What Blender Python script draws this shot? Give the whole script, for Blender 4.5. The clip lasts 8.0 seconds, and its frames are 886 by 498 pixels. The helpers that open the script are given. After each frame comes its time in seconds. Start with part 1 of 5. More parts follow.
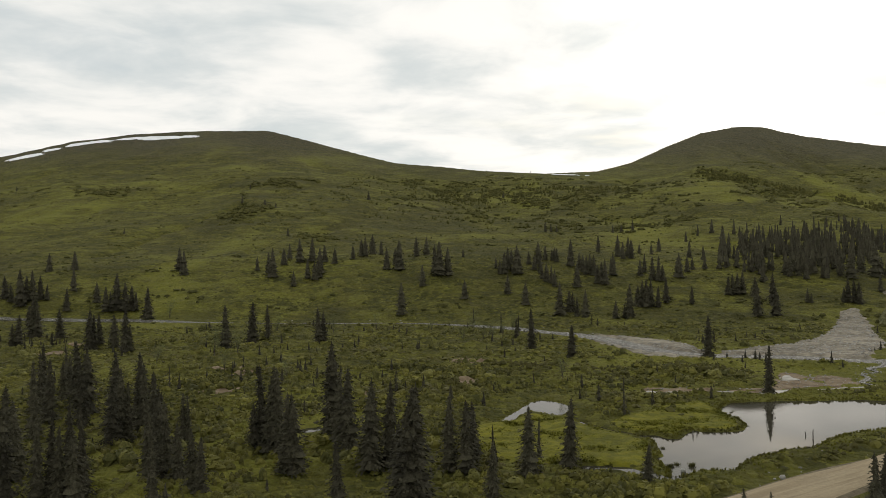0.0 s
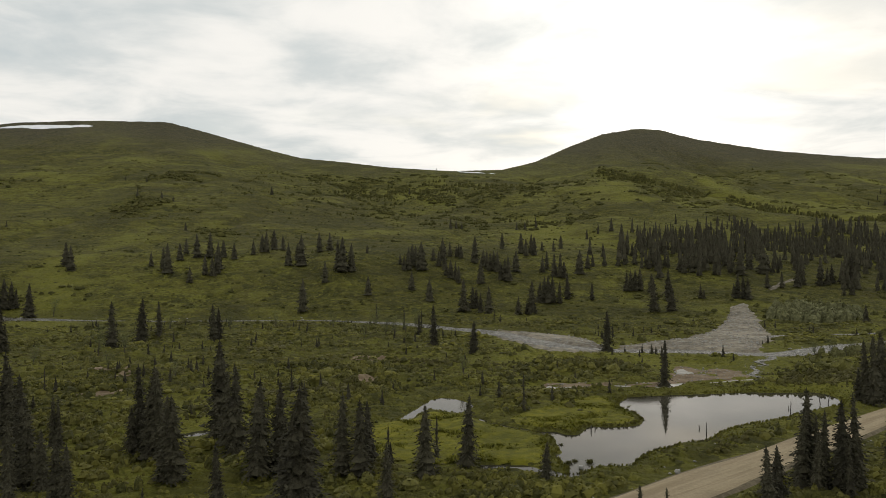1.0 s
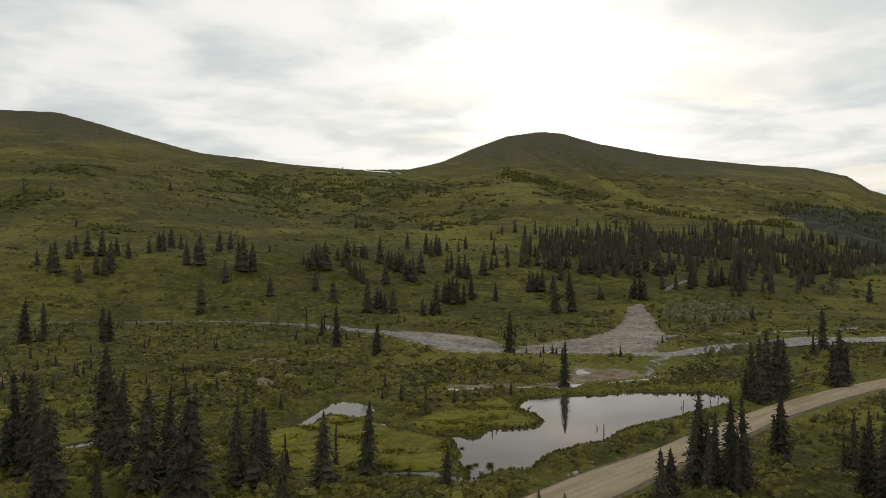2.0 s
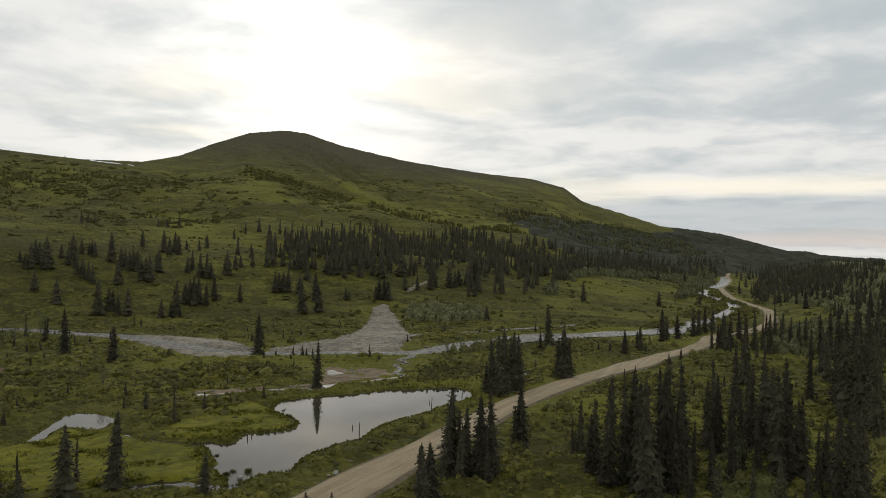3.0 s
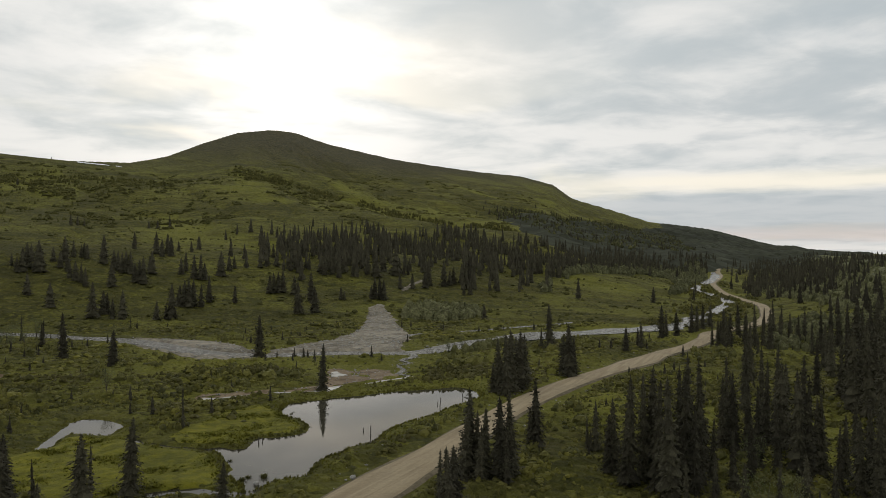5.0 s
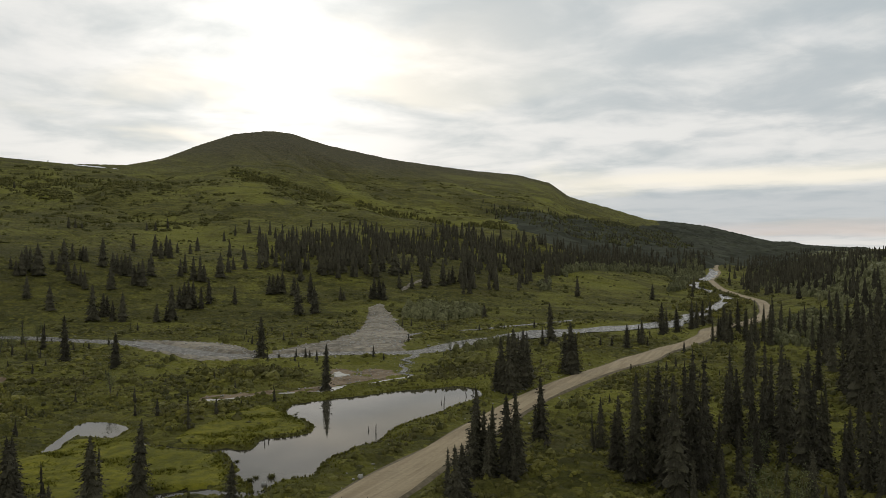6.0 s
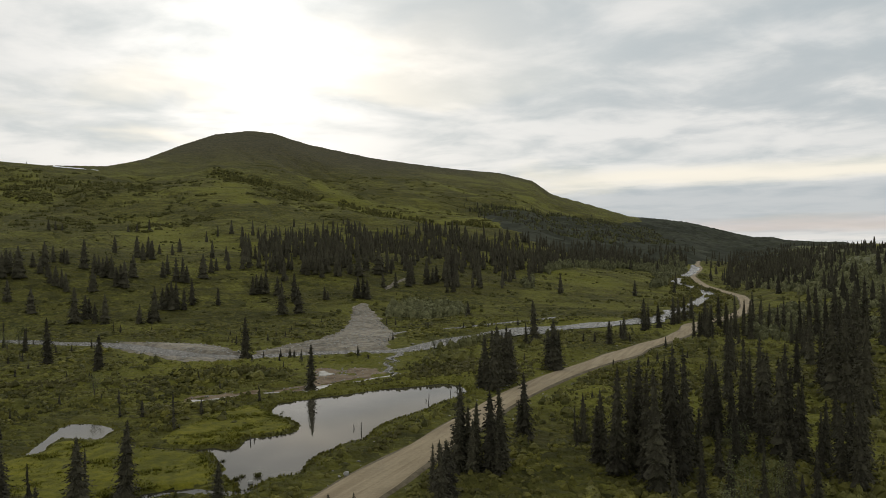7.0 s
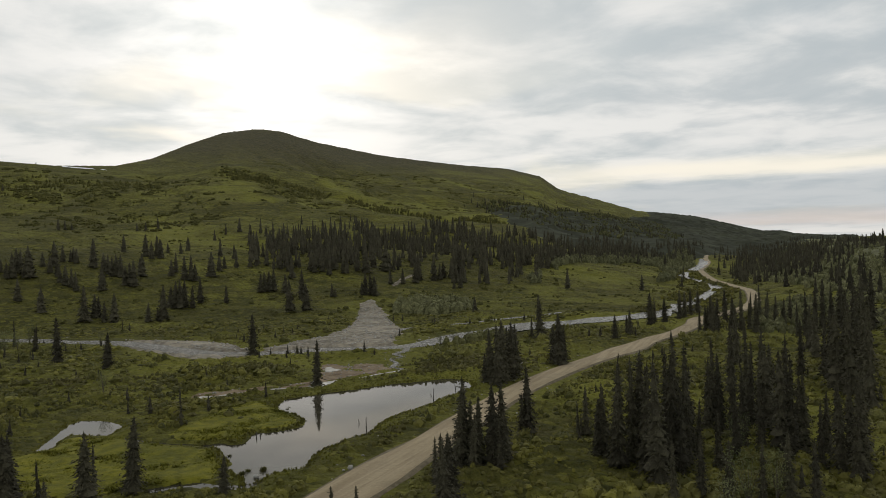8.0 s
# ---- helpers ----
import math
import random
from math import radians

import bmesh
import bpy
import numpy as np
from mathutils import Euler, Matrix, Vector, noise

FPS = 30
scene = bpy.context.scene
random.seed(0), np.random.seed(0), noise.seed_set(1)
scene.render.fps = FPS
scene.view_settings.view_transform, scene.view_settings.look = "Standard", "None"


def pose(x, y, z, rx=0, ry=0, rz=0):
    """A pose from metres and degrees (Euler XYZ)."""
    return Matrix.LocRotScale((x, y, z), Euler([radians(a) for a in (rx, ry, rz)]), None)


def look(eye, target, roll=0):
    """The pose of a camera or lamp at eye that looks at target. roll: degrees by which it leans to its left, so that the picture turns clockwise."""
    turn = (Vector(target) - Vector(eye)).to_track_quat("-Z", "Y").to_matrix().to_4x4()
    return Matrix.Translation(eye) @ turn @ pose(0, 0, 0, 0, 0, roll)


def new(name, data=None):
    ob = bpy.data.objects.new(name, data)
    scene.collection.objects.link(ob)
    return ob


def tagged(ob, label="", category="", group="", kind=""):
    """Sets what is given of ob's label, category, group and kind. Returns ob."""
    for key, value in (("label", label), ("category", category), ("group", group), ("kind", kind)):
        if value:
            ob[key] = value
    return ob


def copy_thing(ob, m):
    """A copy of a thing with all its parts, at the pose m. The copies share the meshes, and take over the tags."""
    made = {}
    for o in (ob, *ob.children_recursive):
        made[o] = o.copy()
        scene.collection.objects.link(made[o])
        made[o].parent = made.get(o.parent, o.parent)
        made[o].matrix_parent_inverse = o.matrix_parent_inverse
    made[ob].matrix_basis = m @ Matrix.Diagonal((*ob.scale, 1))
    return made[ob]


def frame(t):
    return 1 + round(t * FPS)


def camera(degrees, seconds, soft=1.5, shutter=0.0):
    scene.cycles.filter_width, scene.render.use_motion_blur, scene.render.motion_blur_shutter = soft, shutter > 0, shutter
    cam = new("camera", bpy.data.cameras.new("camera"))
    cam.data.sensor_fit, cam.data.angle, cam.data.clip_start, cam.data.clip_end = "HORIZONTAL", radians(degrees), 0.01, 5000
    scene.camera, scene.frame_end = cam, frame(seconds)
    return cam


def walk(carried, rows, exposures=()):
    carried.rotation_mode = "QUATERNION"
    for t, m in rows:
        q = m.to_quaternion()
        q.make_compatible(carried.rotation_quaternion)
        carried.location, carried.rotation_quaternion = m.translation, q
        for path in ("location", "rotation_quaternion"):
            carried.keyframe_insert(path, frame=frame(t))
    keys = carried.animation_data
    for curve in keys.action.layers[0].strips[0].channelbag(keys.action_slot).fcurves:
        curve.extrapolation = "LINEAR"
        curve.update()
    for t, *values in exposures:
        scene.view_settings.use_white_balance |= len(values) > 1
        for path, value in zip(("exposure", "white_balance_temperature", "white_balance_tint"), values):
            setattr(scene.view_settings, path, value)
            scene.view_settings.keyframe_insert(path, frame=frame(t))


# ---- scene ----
cam = camera(58.0, 8.0, soft=0.75)
PATH = [
    (0.0, pose(2.09, -5.89, 26.66, 90.89, 0.60, 0.09)),
    (0.3, pose(2.63, -4.52, 26.48, 90.83, 0.48, -4.25)),
    (0.5, pose(2.98, -3.61, 26.37, 90.80, 0.40, -6.70)),
    (1.0, pose(3.57, -1.84, 26.19, 90.62, 0.38, -6.60)),
    (1.5, pose(4.05, -0.77, 26.30, 90.61, 0.31, -6.26)),
    (1.8, pose(4.21, -0.51, 26.48, 90.58, 0.12, -10.08)),
    (2.0, pose(4.32, -0.33, 26.60, 90.55, -0.03, -13.34)),
    (2.2, pose(4.09, -0.31, 26.69, 90.61, -0.28, -18.44)),
    (3.3, pose(0.61, -0.15, 26.91, 90.69, -0.81, -32.74)),
    (3.5, pose(0.29, 0.04, 26.95, 90.75, -0.75, -31.74)),
    (4.0, pose(-0.03, 0.81, 27.05, 90.62, -0.63, -31.41)),
    (5.5, pose(-1.39, 2.45, 27.23, 90.54, 0.08, -32.95)),
    (6.0, pose(-1.84, 2.40, 27.20, 90.52, 0.41, -32.69)),
    (6.5, pose(-2.14, 2.01, 27.22, 90.45, 0.65, -33.07)),
    (7.0, pose(-2.36, 1.43, 27.16, 90.41, 0.98, -33.86)),
    (7.5, pose(-2.25, 0.81, 27.06, 90.27, 1.19, -32.43)),
    (8.0, pose(-2.13, 0.14, 27.05, 90.16, 1.49, -33.26)),
]
walk(cam, PATH, [(0.0, 0.11, 6750, 10), (0.6, 0.05, 6750, 10), (1.0, 0.0, 6750, 10), (2.2, -0.06, 6650, 10), (3.3, -0.18, 6550, 10), (8.0, -0.2, 6550, 10)])

# ---- sky and light ----
SUN_BEARING, SUN_HEIGHT = 21.0, 15.0
sun_way = Vector((math.sin(radians(SUN_BEARING)) * math.cos(radians(SUN_HEIGHT)), math.cos(radians(SUN_BEARING)) * math.cos(radians(SUN_HEIGHT)), math.sin(radians(SUN_HEIGHT))))
sun_data = bpy.data.lights.new("sun", "SUN")
sun_data.energy, sun_data.angle, sun_data.color = 0.5, radians(120), (1.0, 0.95, 0.86)
sun = new("sun", sun_data)
sun.matrix_world = look(sun_way * 900, (0, 0, 0))


class Nodes:
    """A short way to write node trees."""

    def __init__(self, tree):
        self.tree = tree
        tree.nodes.clear()

    def add(self, kind):
        return self.tree.nodes.new(kind)

    def put(self, socket, value):
        if isinstance(value, bpy.types.NodeSocket):
            self.tree.links.new(value, socket)
        elif isinstance(value, (tuple, list)) and len(value) == 3 and socket.type == "RGBA":
            socket.default_value = (*value, 1)
        else:
            socket.default_value = value

    def math(self, operation, a, b=0.0, clamp=False):
        n = self.add("ShaderNodeMath")
        n.operation, n.use_clamp = operation, clamp
        self.put(n.inputs[0], a)
        self.put(n.inputs[1], b)
        return n.outputs[0]

    def vec(self, operation, a, b=(0, 0, 0)):
        n = self.add("ShaderNodeVectorMath")
        n.operation = operation
        self.put(n.inputs[0], a)
        self.put(n.inputs[1], b)
        return n.outputs["Value"] if operation in ("DOT_PRODUCT", "LENGTH") else n.outputs["Vector"]

    def noise(self, vector, scale, detail=4, rough=0.55, distortion=0.0):
        n = self.add("ShaderNodeTexNoise")
        self.put(n.inputs["Vector"], vector)
        for key, value in (("Scale", scale), ("Detail", detail), ("Roughness", rough), ("Distortion", distortion)):
            n.inputs[key].default_value = value
        return n.outputs["Fac"]

    def noise_vector(self, vector, scale):
        """A wandering offset of up to about half a metre."""
        n = self.add("ShaderNodeTexNoise")
        self.put(n.inputs["Vector"], vector)
        n.inputs["Scale"].default_value, n.inputs["Detail"].default_value = scale, 2
        return self.vec("SUBTRACT", n.outputs["Color"], (0.5, 0.5, 0.5))

    def ramp(self, fac, low, high, to_low=0.0, to_high=1.0):
        n = self.add("ShaderNodeMapRange")
        n.interpolation_type = "SMOOTHSTEP"
        self.put(n.inputs["Value"], fac)
        for key, value in (("From Min", low), ("From Max", high), ("To Min", to_low), ("To Max", to_high)):
            n.inputs[key].default_value = value
        return n.outputs["Result"]

    def mix(self, fac, a, b, blend="MIX"):
        n = self.add("ShaderNodeMix")
        n.data_type, n.blend_type = "RGBA", blend
        self.put(n.inputs["Factor"], fac)
        self.put(n.inputs[6], a)
        self.put(n.inputs[7], b)
        return n.outputs[2]


def build_sky():
    world = bpy.data.worlds.new("overcast_sky")
    scene.world = world
    world.use_nodes = True
    k = Nodes(world.node_tree)
    way = k.add("ShaderNodeTexCoord").outputs["Generated"]
    sky = k.add("ShaderNodeTexSky")
    sky.sky_type, sky.sun_disc, sky.sun_elevation, sky.sun_rotation = "NISHITA", False, radians(SUN_HEIGHT), radians(SUN_BEARING)
    clear = k.vec("SCALE", sky.outputs["Color"])
    clear.node.inputs["Scale"].default_value = 0.10
    parts = k.add("ShaderNodeSeparateXYZ")
    k.put(parts.inputs[0], way)
    up = k.math("MAXIMUM", parts.outputs["Z"], 0.0)
    lift = k.math("ADD", up, 0.10)
    flat = k.add("ShaderNodeCombineXYZ")
    k.put(flat.inputs[0], k.math("DIVIDE", parts.outputs["X"], lift))
    k.put(flat.inputs[1], k.math("DIVIDE", parts.outputs["Y"], lift))
    plane = flat.outputs[0]
    broad = k.noise(plane, 0.62, 5, 0.5, 0.2)
    fine = k.noise(plane, 1.9, 7, 0.55, 0.3)
    body = k.math("ADD", k.math("MULTIPLY", broad, 0.5), k.math("MULTIPLY", fine, 0.5))
    tone = k.ramp(body, 0.38, 0.58)
    cloud = k.mix(tone, (0.59, 0.645, 0.665), (0.90, 0.90, 0.88))
    cover = k.ramp(broad, 0.36, 0.47, 0.80, 0.97)
    mixed = k.mix(cover, clear, cloud)
    # the sun behind thin cloud: a wide bright veil
    toward = k.vec("DOT_PRODUCT", way, tuple(sun_way))
    veil = k.math("ADD", k.math("MULTIPLY", k.math("POWER", k.math("MAXIMUM", toward, 0.0), 95.0), 0.50), k.math("MULTIPLY", k.math("POWER", k.math("MAXIMUM", toward, 0.0), 10.0), 0.07))
    veil = k.math("MULTIPLY", veil, k.math("ADD", k.math("MULTIPLY", tone, 0.55), 0.6))
    glow = k.vec("SCALE", (1.0, 0.965, 0.90))
    k.put(glow.node.inputs["Scale"], veil)
    total = k.mix(1.0, mixed, glow, "ADD")
    # a paler, warmer band low over the land
    low = k.ramp(up, 0.0, 0.10, 1.0, 0.0)
    total = k.mix(k.math("MULTIPLY", low, 0.22), total, (0.80, 0.74, 0.67))
    # down the valley: a grey-blue bank of cloud with a bright slit above it
    valley = k.ramp(k.vec("DOT_PRODUCT", way, (math.sin(radians(58)), math.cos(radians(58)), 0.0)), 0.93, 0.985)
    ripple = k.math("MULTIPLY", k.math("SUBTRACT", k.noise(k.vec("MULTIPLY", way, (5.0, 5.0, 55.0)), 1.0, 6, 0.66), 0.5), 0.022)
    height = k.math("ADD", parts.outputs["Z"], ripple)
    bank = k.math("MULTIPLY", k.ramp(height, 0.008, 0.03), k.ramp(height, 0.065, 0.085, 1.0, 0.0))
    total = k.mix(k.math("MULTIPLY", k.math("MULTIPLY", bank, valley), 0.58), total, (0.47, 0.53, 0.575))
    veil_bank = k.math("MULTIPLY", k.ramp(height, 0.10, 0.14), k.ramp(height, 0.20, 0.32, 1.0, 0.0))
    total = k.mix(k.math("MULTIPLY", k.math("MULTIPLY", veil_bank, valley), k.ramp(fine, 0.40, 0.62, 0.45, 0.0)), total, (0.56, 0.61, 0.64))
    slit = k.math("MULTIPLY", k.ramp(height, 0.074, 0.088), k.ramp(height, 0.09, 0.108, 1.0, 0.0))
    total = k.mix(k.math("MULTIPLY", k.math("MULTIPLY", slit, valley), 0.9), total, (1.12, 1.05, 0.90))
    glim = k.math("MULTIPLY", k.ramp(height, 0.016, 0.024), k.ramp(height, 0.028, 0.040, 1.0, 0.0))
    total = k.mix(k.math("MULTIPLY", k.math("MULTIPLY", glim, valley), 0.4), total, (0.90, 0.74, 0.65))
    back = k.add("ShaderNodeBackground")
    k.put(back.inputs["Color"], total)
    back.inputs["Strength"].default_value = 1.0
    k.put(k.add("ShaderNodeOutputWorld").inputs["Surface"], back.outputs[0])


build_sky()


# ---- materials ----
def material(name, paint, rough=0.85, bump=None, specular=0.3, metal=0.0):
    """paint(k, place) gives the colour; bump(k, place) the relief's height and its depth in metres."""
    m = bpy.data.materials.new(name)
    m.use_nodes = True
    k = Nodes(m.node_tree)
    place = k.add("ShaderNodeNewGeometry").outputs["Position"]
    shader = k.add("ShaderNodeBsdfPrincipled")
    k.put(shader.inputs["Base Color"], paint(k, place))
    shader.inputs["Roughness"].default_value = rough
    shader.inputs["Specular IOR Level"].default_value = specular
    shader.inputs["Metallic"].default_value = metal
    if bump:
        height, depth = bump(k, place)
        b = k.add("ShaderNodeBump")
        b.inputs["Strength"].default_value = 1.0
        b.inputs["Distance"].default_value = depth
        k.put(b.inputs["Height"], height)
        k.put(shader.inputs["Normal"], b.outputs[0])
    k.put(k.add("ShaderNodeOutputMaterial").inputs["Surface"], shader.outputs[0])
    return m


def cells(k, vector, scale, out="Color"):
    """Plants seen from afar: each cell one plant, of a random shade or with its height."""
    n = k.add("ShaderNodeTexVoronoi")
    k.put(n.inputs["Vector"], vector)
    n.inputs["Scale"].default_value = scale
    return n.outputs[out]


def paint_tundra(k, place):
    parts = k.add("ShaderNodeSeparateXYZ")
    k.put(parts.inputs[0], place)
    # patches drawn out across the slope
    drawn = k.vec("MULTIPLY", place, (1.0, 0.55, 2.2))
    patch = k.noise(drawn, 0.011, 6, 0.6, 0.4)
    tuft = k.noise(place, 0.13, 7, 0.68)
    # low turf steps that follow the contour lines
    ledge = k.noise(k.vec("MULTIPLY", place, (0.045, 0.045, 0.42)), 1.0, 5, 0.62, 0.6)
    grain = k.noise(place, 1.6, 4, 0.7)
    green = k.mix(k.ramp(patch, 0.36, 0.62), (0.082, 0.081, 0.020), (0.170, 0.168, 0.030))
    green = k.mix(k.math("MULTIPLY", k.ramp(tuft, 0.44, 0.60), 0.8), green, (0.052, 0.050, 0.013))
    green = k.mix(k.math("MULTIPLY", k.ramp(k.noise(place, 0.045, 5, 0.6), 0.52, 0.68), 0.5), green, (0.110, 0.090, 0.030))
    green = k.mix(k.math("MULTIPLY", k.ramp(ledge, 0.50, 0.63), 0.7), green, (0.040, 0.041, 0.012))
    green = k.mix(k.math("MULTIPLY", k.ramp(ledge, 0.36, 0.46, 1.0, 0.0), 0.45), green, (0.200, 0.190, 0.040))
    # single plants: small ones near by, willow clumps on the slope
    bent = k.vec("ADD", place, k.noise_vector(place, 0.8))
    shade = k.add("ShaderNodeSeparateColor")
    k.put(shade.inputs[0], cells(k, bent, 0.62))
    green = k.mix(k.ramp(shade.outputs[0], 0.0, 1.0, 0.0, 0.75), green, k.mix(shade.outputs[1], (0.046, 0.048, 0.013), (0.205, 0.195, 0.036)))
    clump = k.add("ShaderNodeSeparateColor")
    k.put(clump.inputs[0], cells(k, k.vec("MULTIPLY", bent, (1.0, 0.6, 1.6)), 0.17))
    green = k.mix(k.ramp(clump.outputs[0], 0.55, 0.95, 0.0, 0.6), green, k.mix(clump.outputs[1], (0.036, 0.038, 0.012), (0.150, 0.140, 0.030)))
    # broad belts of darker heath and of bright herb meadow
    belt = k.noise(k.vec("MULTIPLY", place, (1.0, 0.45, 1.5)), 0.0042, 5, 0.58, 0.8)
    green = k.mix(k.ramp(belt, 0.50, 0.60, 0.0, 0.45), green, (0.064, 0.058, 0.020))
    green = k.mix(k.ramp(belt, 0.36, 0.47, 0.6, 0.0), green, (0.215, 0.212, 0.036))
    stripe = k.noise(k.vec("MULTIPLY", place, (0.7, 0.4, 3.4)), 0.021, 6, 0.66, 0.7)
    green = k.mix(k.ramp(stripe, 0.53, 0.62, 0.0, 0.55), green, (0.060, 0.057, 0.018))
    green = k.mix(k.ramp(stripe, 0.36, 0.46, 0.5, 0.0), green, (0.205, 0.200, 0.040))
    thin = k.ramp(k.math("ADD", parts.outputs["Z"], k.math("MULTIPLY", patch, 160.0)), 240.0, 390.0)
    high = k.mix(k.ramp(tuft, 0.35, 0.65), (0.108, 0.094, 0.053), (0.055, 0.051, 0.032))
    green = k.mix(k.math("MULTIPLY", thin, 0.85), green, high)
    return k.mix(k.ramp(grain, 0.3, 0.7, 0.0, 0.55), green, k.vec("MULTIPLY", green, (0.45, 0.48, 0.5)))


def bump_tundra(k, place):
    height = k.math("ADD", k.math("MULTIPLY", k.noise(place, 0.35, 6, 0.7), 1.0), k.math("MULTIPLY", k.noise(k.vec("MULTIPLY", place, (1, 0.6, 2)), 0.05, 4, 0.6), 3.0))
    bent = k.vec("ADD", place, k.noise_vector(place, 0.8))
    height = k.math("SUBTRACT", height, k.math("MULTIPLY", cells(k, bent, 0.62, "Distance"), 0.45))
    height = k.math("SUBTRACT", height, k.math("MULTIPLY", cells(k, k.vec("MULTIPLY", bent, (1.0, 0.6, 1.6)), 0.17, "Distance"), 0.9))
    return height, 2.2


def paint_two(a, b, scale, low=0.35, high=0.65, detail=6):
    def paint(k, place):
        fine = k.noise(place, scale, detail, 0.65)
        wide = k.noise(place, scale * 0.12, 3, 0.5)
        both = k.math("ADD", k.math("MULTIPLY", fine, 0.65), k.math("MULTIPLY", wide, 0.35))
        return k.mix(k.ramp(both, low, high), a, b)
    return paint


def bump_noise(scale, depth, detail=5):
    return lambda k, place: (k.noise(place, scale, detail, 0.65), depth)


def paint_leaves(a, b, third=None, grain=0.0):
    """Foliage: each clump and each plant a little different."""
    def paint(k, place):
        geo = k.add("ShaderNodeNewGeometry")
        own = k.add("ShaderNodeObjectInfo").outputs["Random"]
        mixed = k.math("ADD", k.math("MULTIPLY", geo.outputs["Random Per Island"], 0.2), k.math("ADD", k.math("MULTIPLY", own, 0.2), k.math("ADD", k.math("MULTIPLY", k.noise(place, 0.09, 4, 0.6), 0.55), k.math("MULTIPLY", k.noise(place, 0.55, 2, 0.5), 0.35))))
        colour = k.mix(k.ramp(mixed, 0.40, 0.86), a, b)
        if grain:
            fine = k.noise(place, grain, 3, 0.7)
            colour = k.mix(k.ramp(fine, 0.35, 0.65, 0.0, 0.7), colour, k.vec("MULTIPLY", colour, (0.4, 0.42, 0.45)))
        if third:
            patch = k.math("MULTIPLY", k.ramp(k.noise(place, 0.03, 5, 0.65), 0.47, 0.62), 0.8)
            colour = k.mix(patch, colour, third)
        return colour
    return paint


TUNDRA = material("tundra_turf", paint_tundra, 0.95, bump_tundra, 0.1)
SEDGE = material("sedge_turf", paint_two((0.072, 0.074, 0.008), (0.165, 0.155, 0.011), 0.55), 0.9, bump_noise(1.1, 0.4), 0.15)
MUD = material("dried_mud", paint_two((0.090, 0.058, 0.030), (0.21, 0.160, 0.10), 0.5), 0.9, bump_noise(2.0, 0.15))


def paint_road(k, place):
    """Packed gravel with paler wheel tracks, damp streaks and stony grain drawn out along the road."""
    along = k.vec("DOT_PRODUCT", place, (0.82, 0.57, 0.0))
    across = k.vec("DOT_PRODUCT", place, (0.57, -0.82, 0.0))
    drawn = k.add("ShaderNodeCombineXYZ")
    k.put(drawn.inputs[0], k.math("MULTIPLY", along, 0.05))
    k.put(drawn.inputs[1], k.math("MULTIPLY", across, 0.75))
    streak = k.noise(drawn.outputs[0], 1.0, 5, 0.6, 0.4)
    grain = k.noise(place, 2.2, 8, 0.7)
    blot = k.noise(place, 0.12, 4, 0.6)
    colour = k.mix(k.ramp(streak, 0.30, 0.70), (0.245, 0.190, 0.114), (0.355, 0.288, 0.182))
    colour = k.mix(k.math("MULTIPLY", k.ramp(blot, 0.5, 0.7), 0.4), colour, (0.16, 0.13, 0.085))
    return k.mix(k.ramp(grain, 0.3, 0.7, 0.0, 0.45), colour, k.vec("MULTIPLY", colour, (0.55, 0.55, 0.56)))


ROAD = material("packed_gravel", paint_road, 0.9, bump_noise(3.0, 0.08, 8), 0.25)
SHOULDER = material("loose_shoulder_gravel", paint_two((0.085, 0.070, 0.042), (0.17, 0.14, 0.092), 1.2), 0.95, bump_noise(2.2, 0.12, 8), 0.2)
GRAVEL = material("river_gravel", paint_two((0.082, 0.069, 0.048), (0.295, 0.260, 0.196), 0.42, 0.36, 0.66, 9), 0.85, bump_noise(1.8, 0.3, 8), 0.3)
STONE = material("grey_stone", paint_two((0.16, 0.155, 0.14), (0.36, 0.35, 0.32), 1.5), 0.8, bump_noise(3, 0.08))
SNOW = material("old_snow", paint_two((0.72, 0.74, 0.77), (0.86, 0.87, 0.88), 0.08), 0.7, bump_noise(0.2, 0.3), 0.3)
NEEDLES = material("spruce_needles", paint_leaves((0.038, 0.035, 0.024), (0.090, 0.083, 0.052), None, 7.0), 0.9, None, 0.12)
BARK = material("spruce_bark", paint_two((0.05, 0.042, 0.034), (0.11, 0.098, 0.082), 3.0), 0.95, bump_noise(9, 0.03), 0.1)
WILLOW = material("willow_leaves", paint_leaves((0.038, 0.039, 0.010), (0.168, 0.156, 0.028), (0.066, 0.060, 0.019)), 0.8, None, 0.2)
BIRCH = material("pale_birch_leaves", paint_leaves((0.07, 0.085, 0.03), (0.16, 0.17, 0.075)), 0.8, None, 0.2)
BRIGHT_WILLOW = material("bright_willow_leaves", paint_leaves((0.075, 0.075, 0.020), (0.180, 0.168, 0.040), None, 3.0), 0.8, None, 0.2)
HILL_BRUSH = material("alder_brush", paint_leaves((0.050, 0.050, 0.016), (0.105, 0.100, 0.030)), 0.9, None, 0.1)
GRASS = material("sedge_blades", paint_leaves((0.074, 0.078, 0.010), (0.165, 0.158, 0.018)), 0.8, None, 0.2)
THICKET = material("mixed_thicket_leaves", paint_leaves((0.048, 0.050, 0.019), (0.118, 0.116, 0.046)), 0.85, None, 0.15)
PALE_THICKET = material("pale_birch_thicket", paint_leaves((0.092, 0.094, 0.044), (0.200, 0.198, 0.094), None, 0.9), 0.85, None, 0.15)
CANOPY = material("far_wood_canopy", paint_two((0.029, 0.032, 0.022), (0.058, 0.062, 0.041), 0.03, 0.35, 0.65), 0.95, bump_noise(0.05, 0.5), 0.05)
DEADWOOD = material("grey_deadwood", paint_two((0.06, 0.055, 0.048), (0.15, 0.14, 0.125), 4), 0.9, bump_noise(8, 0.02))


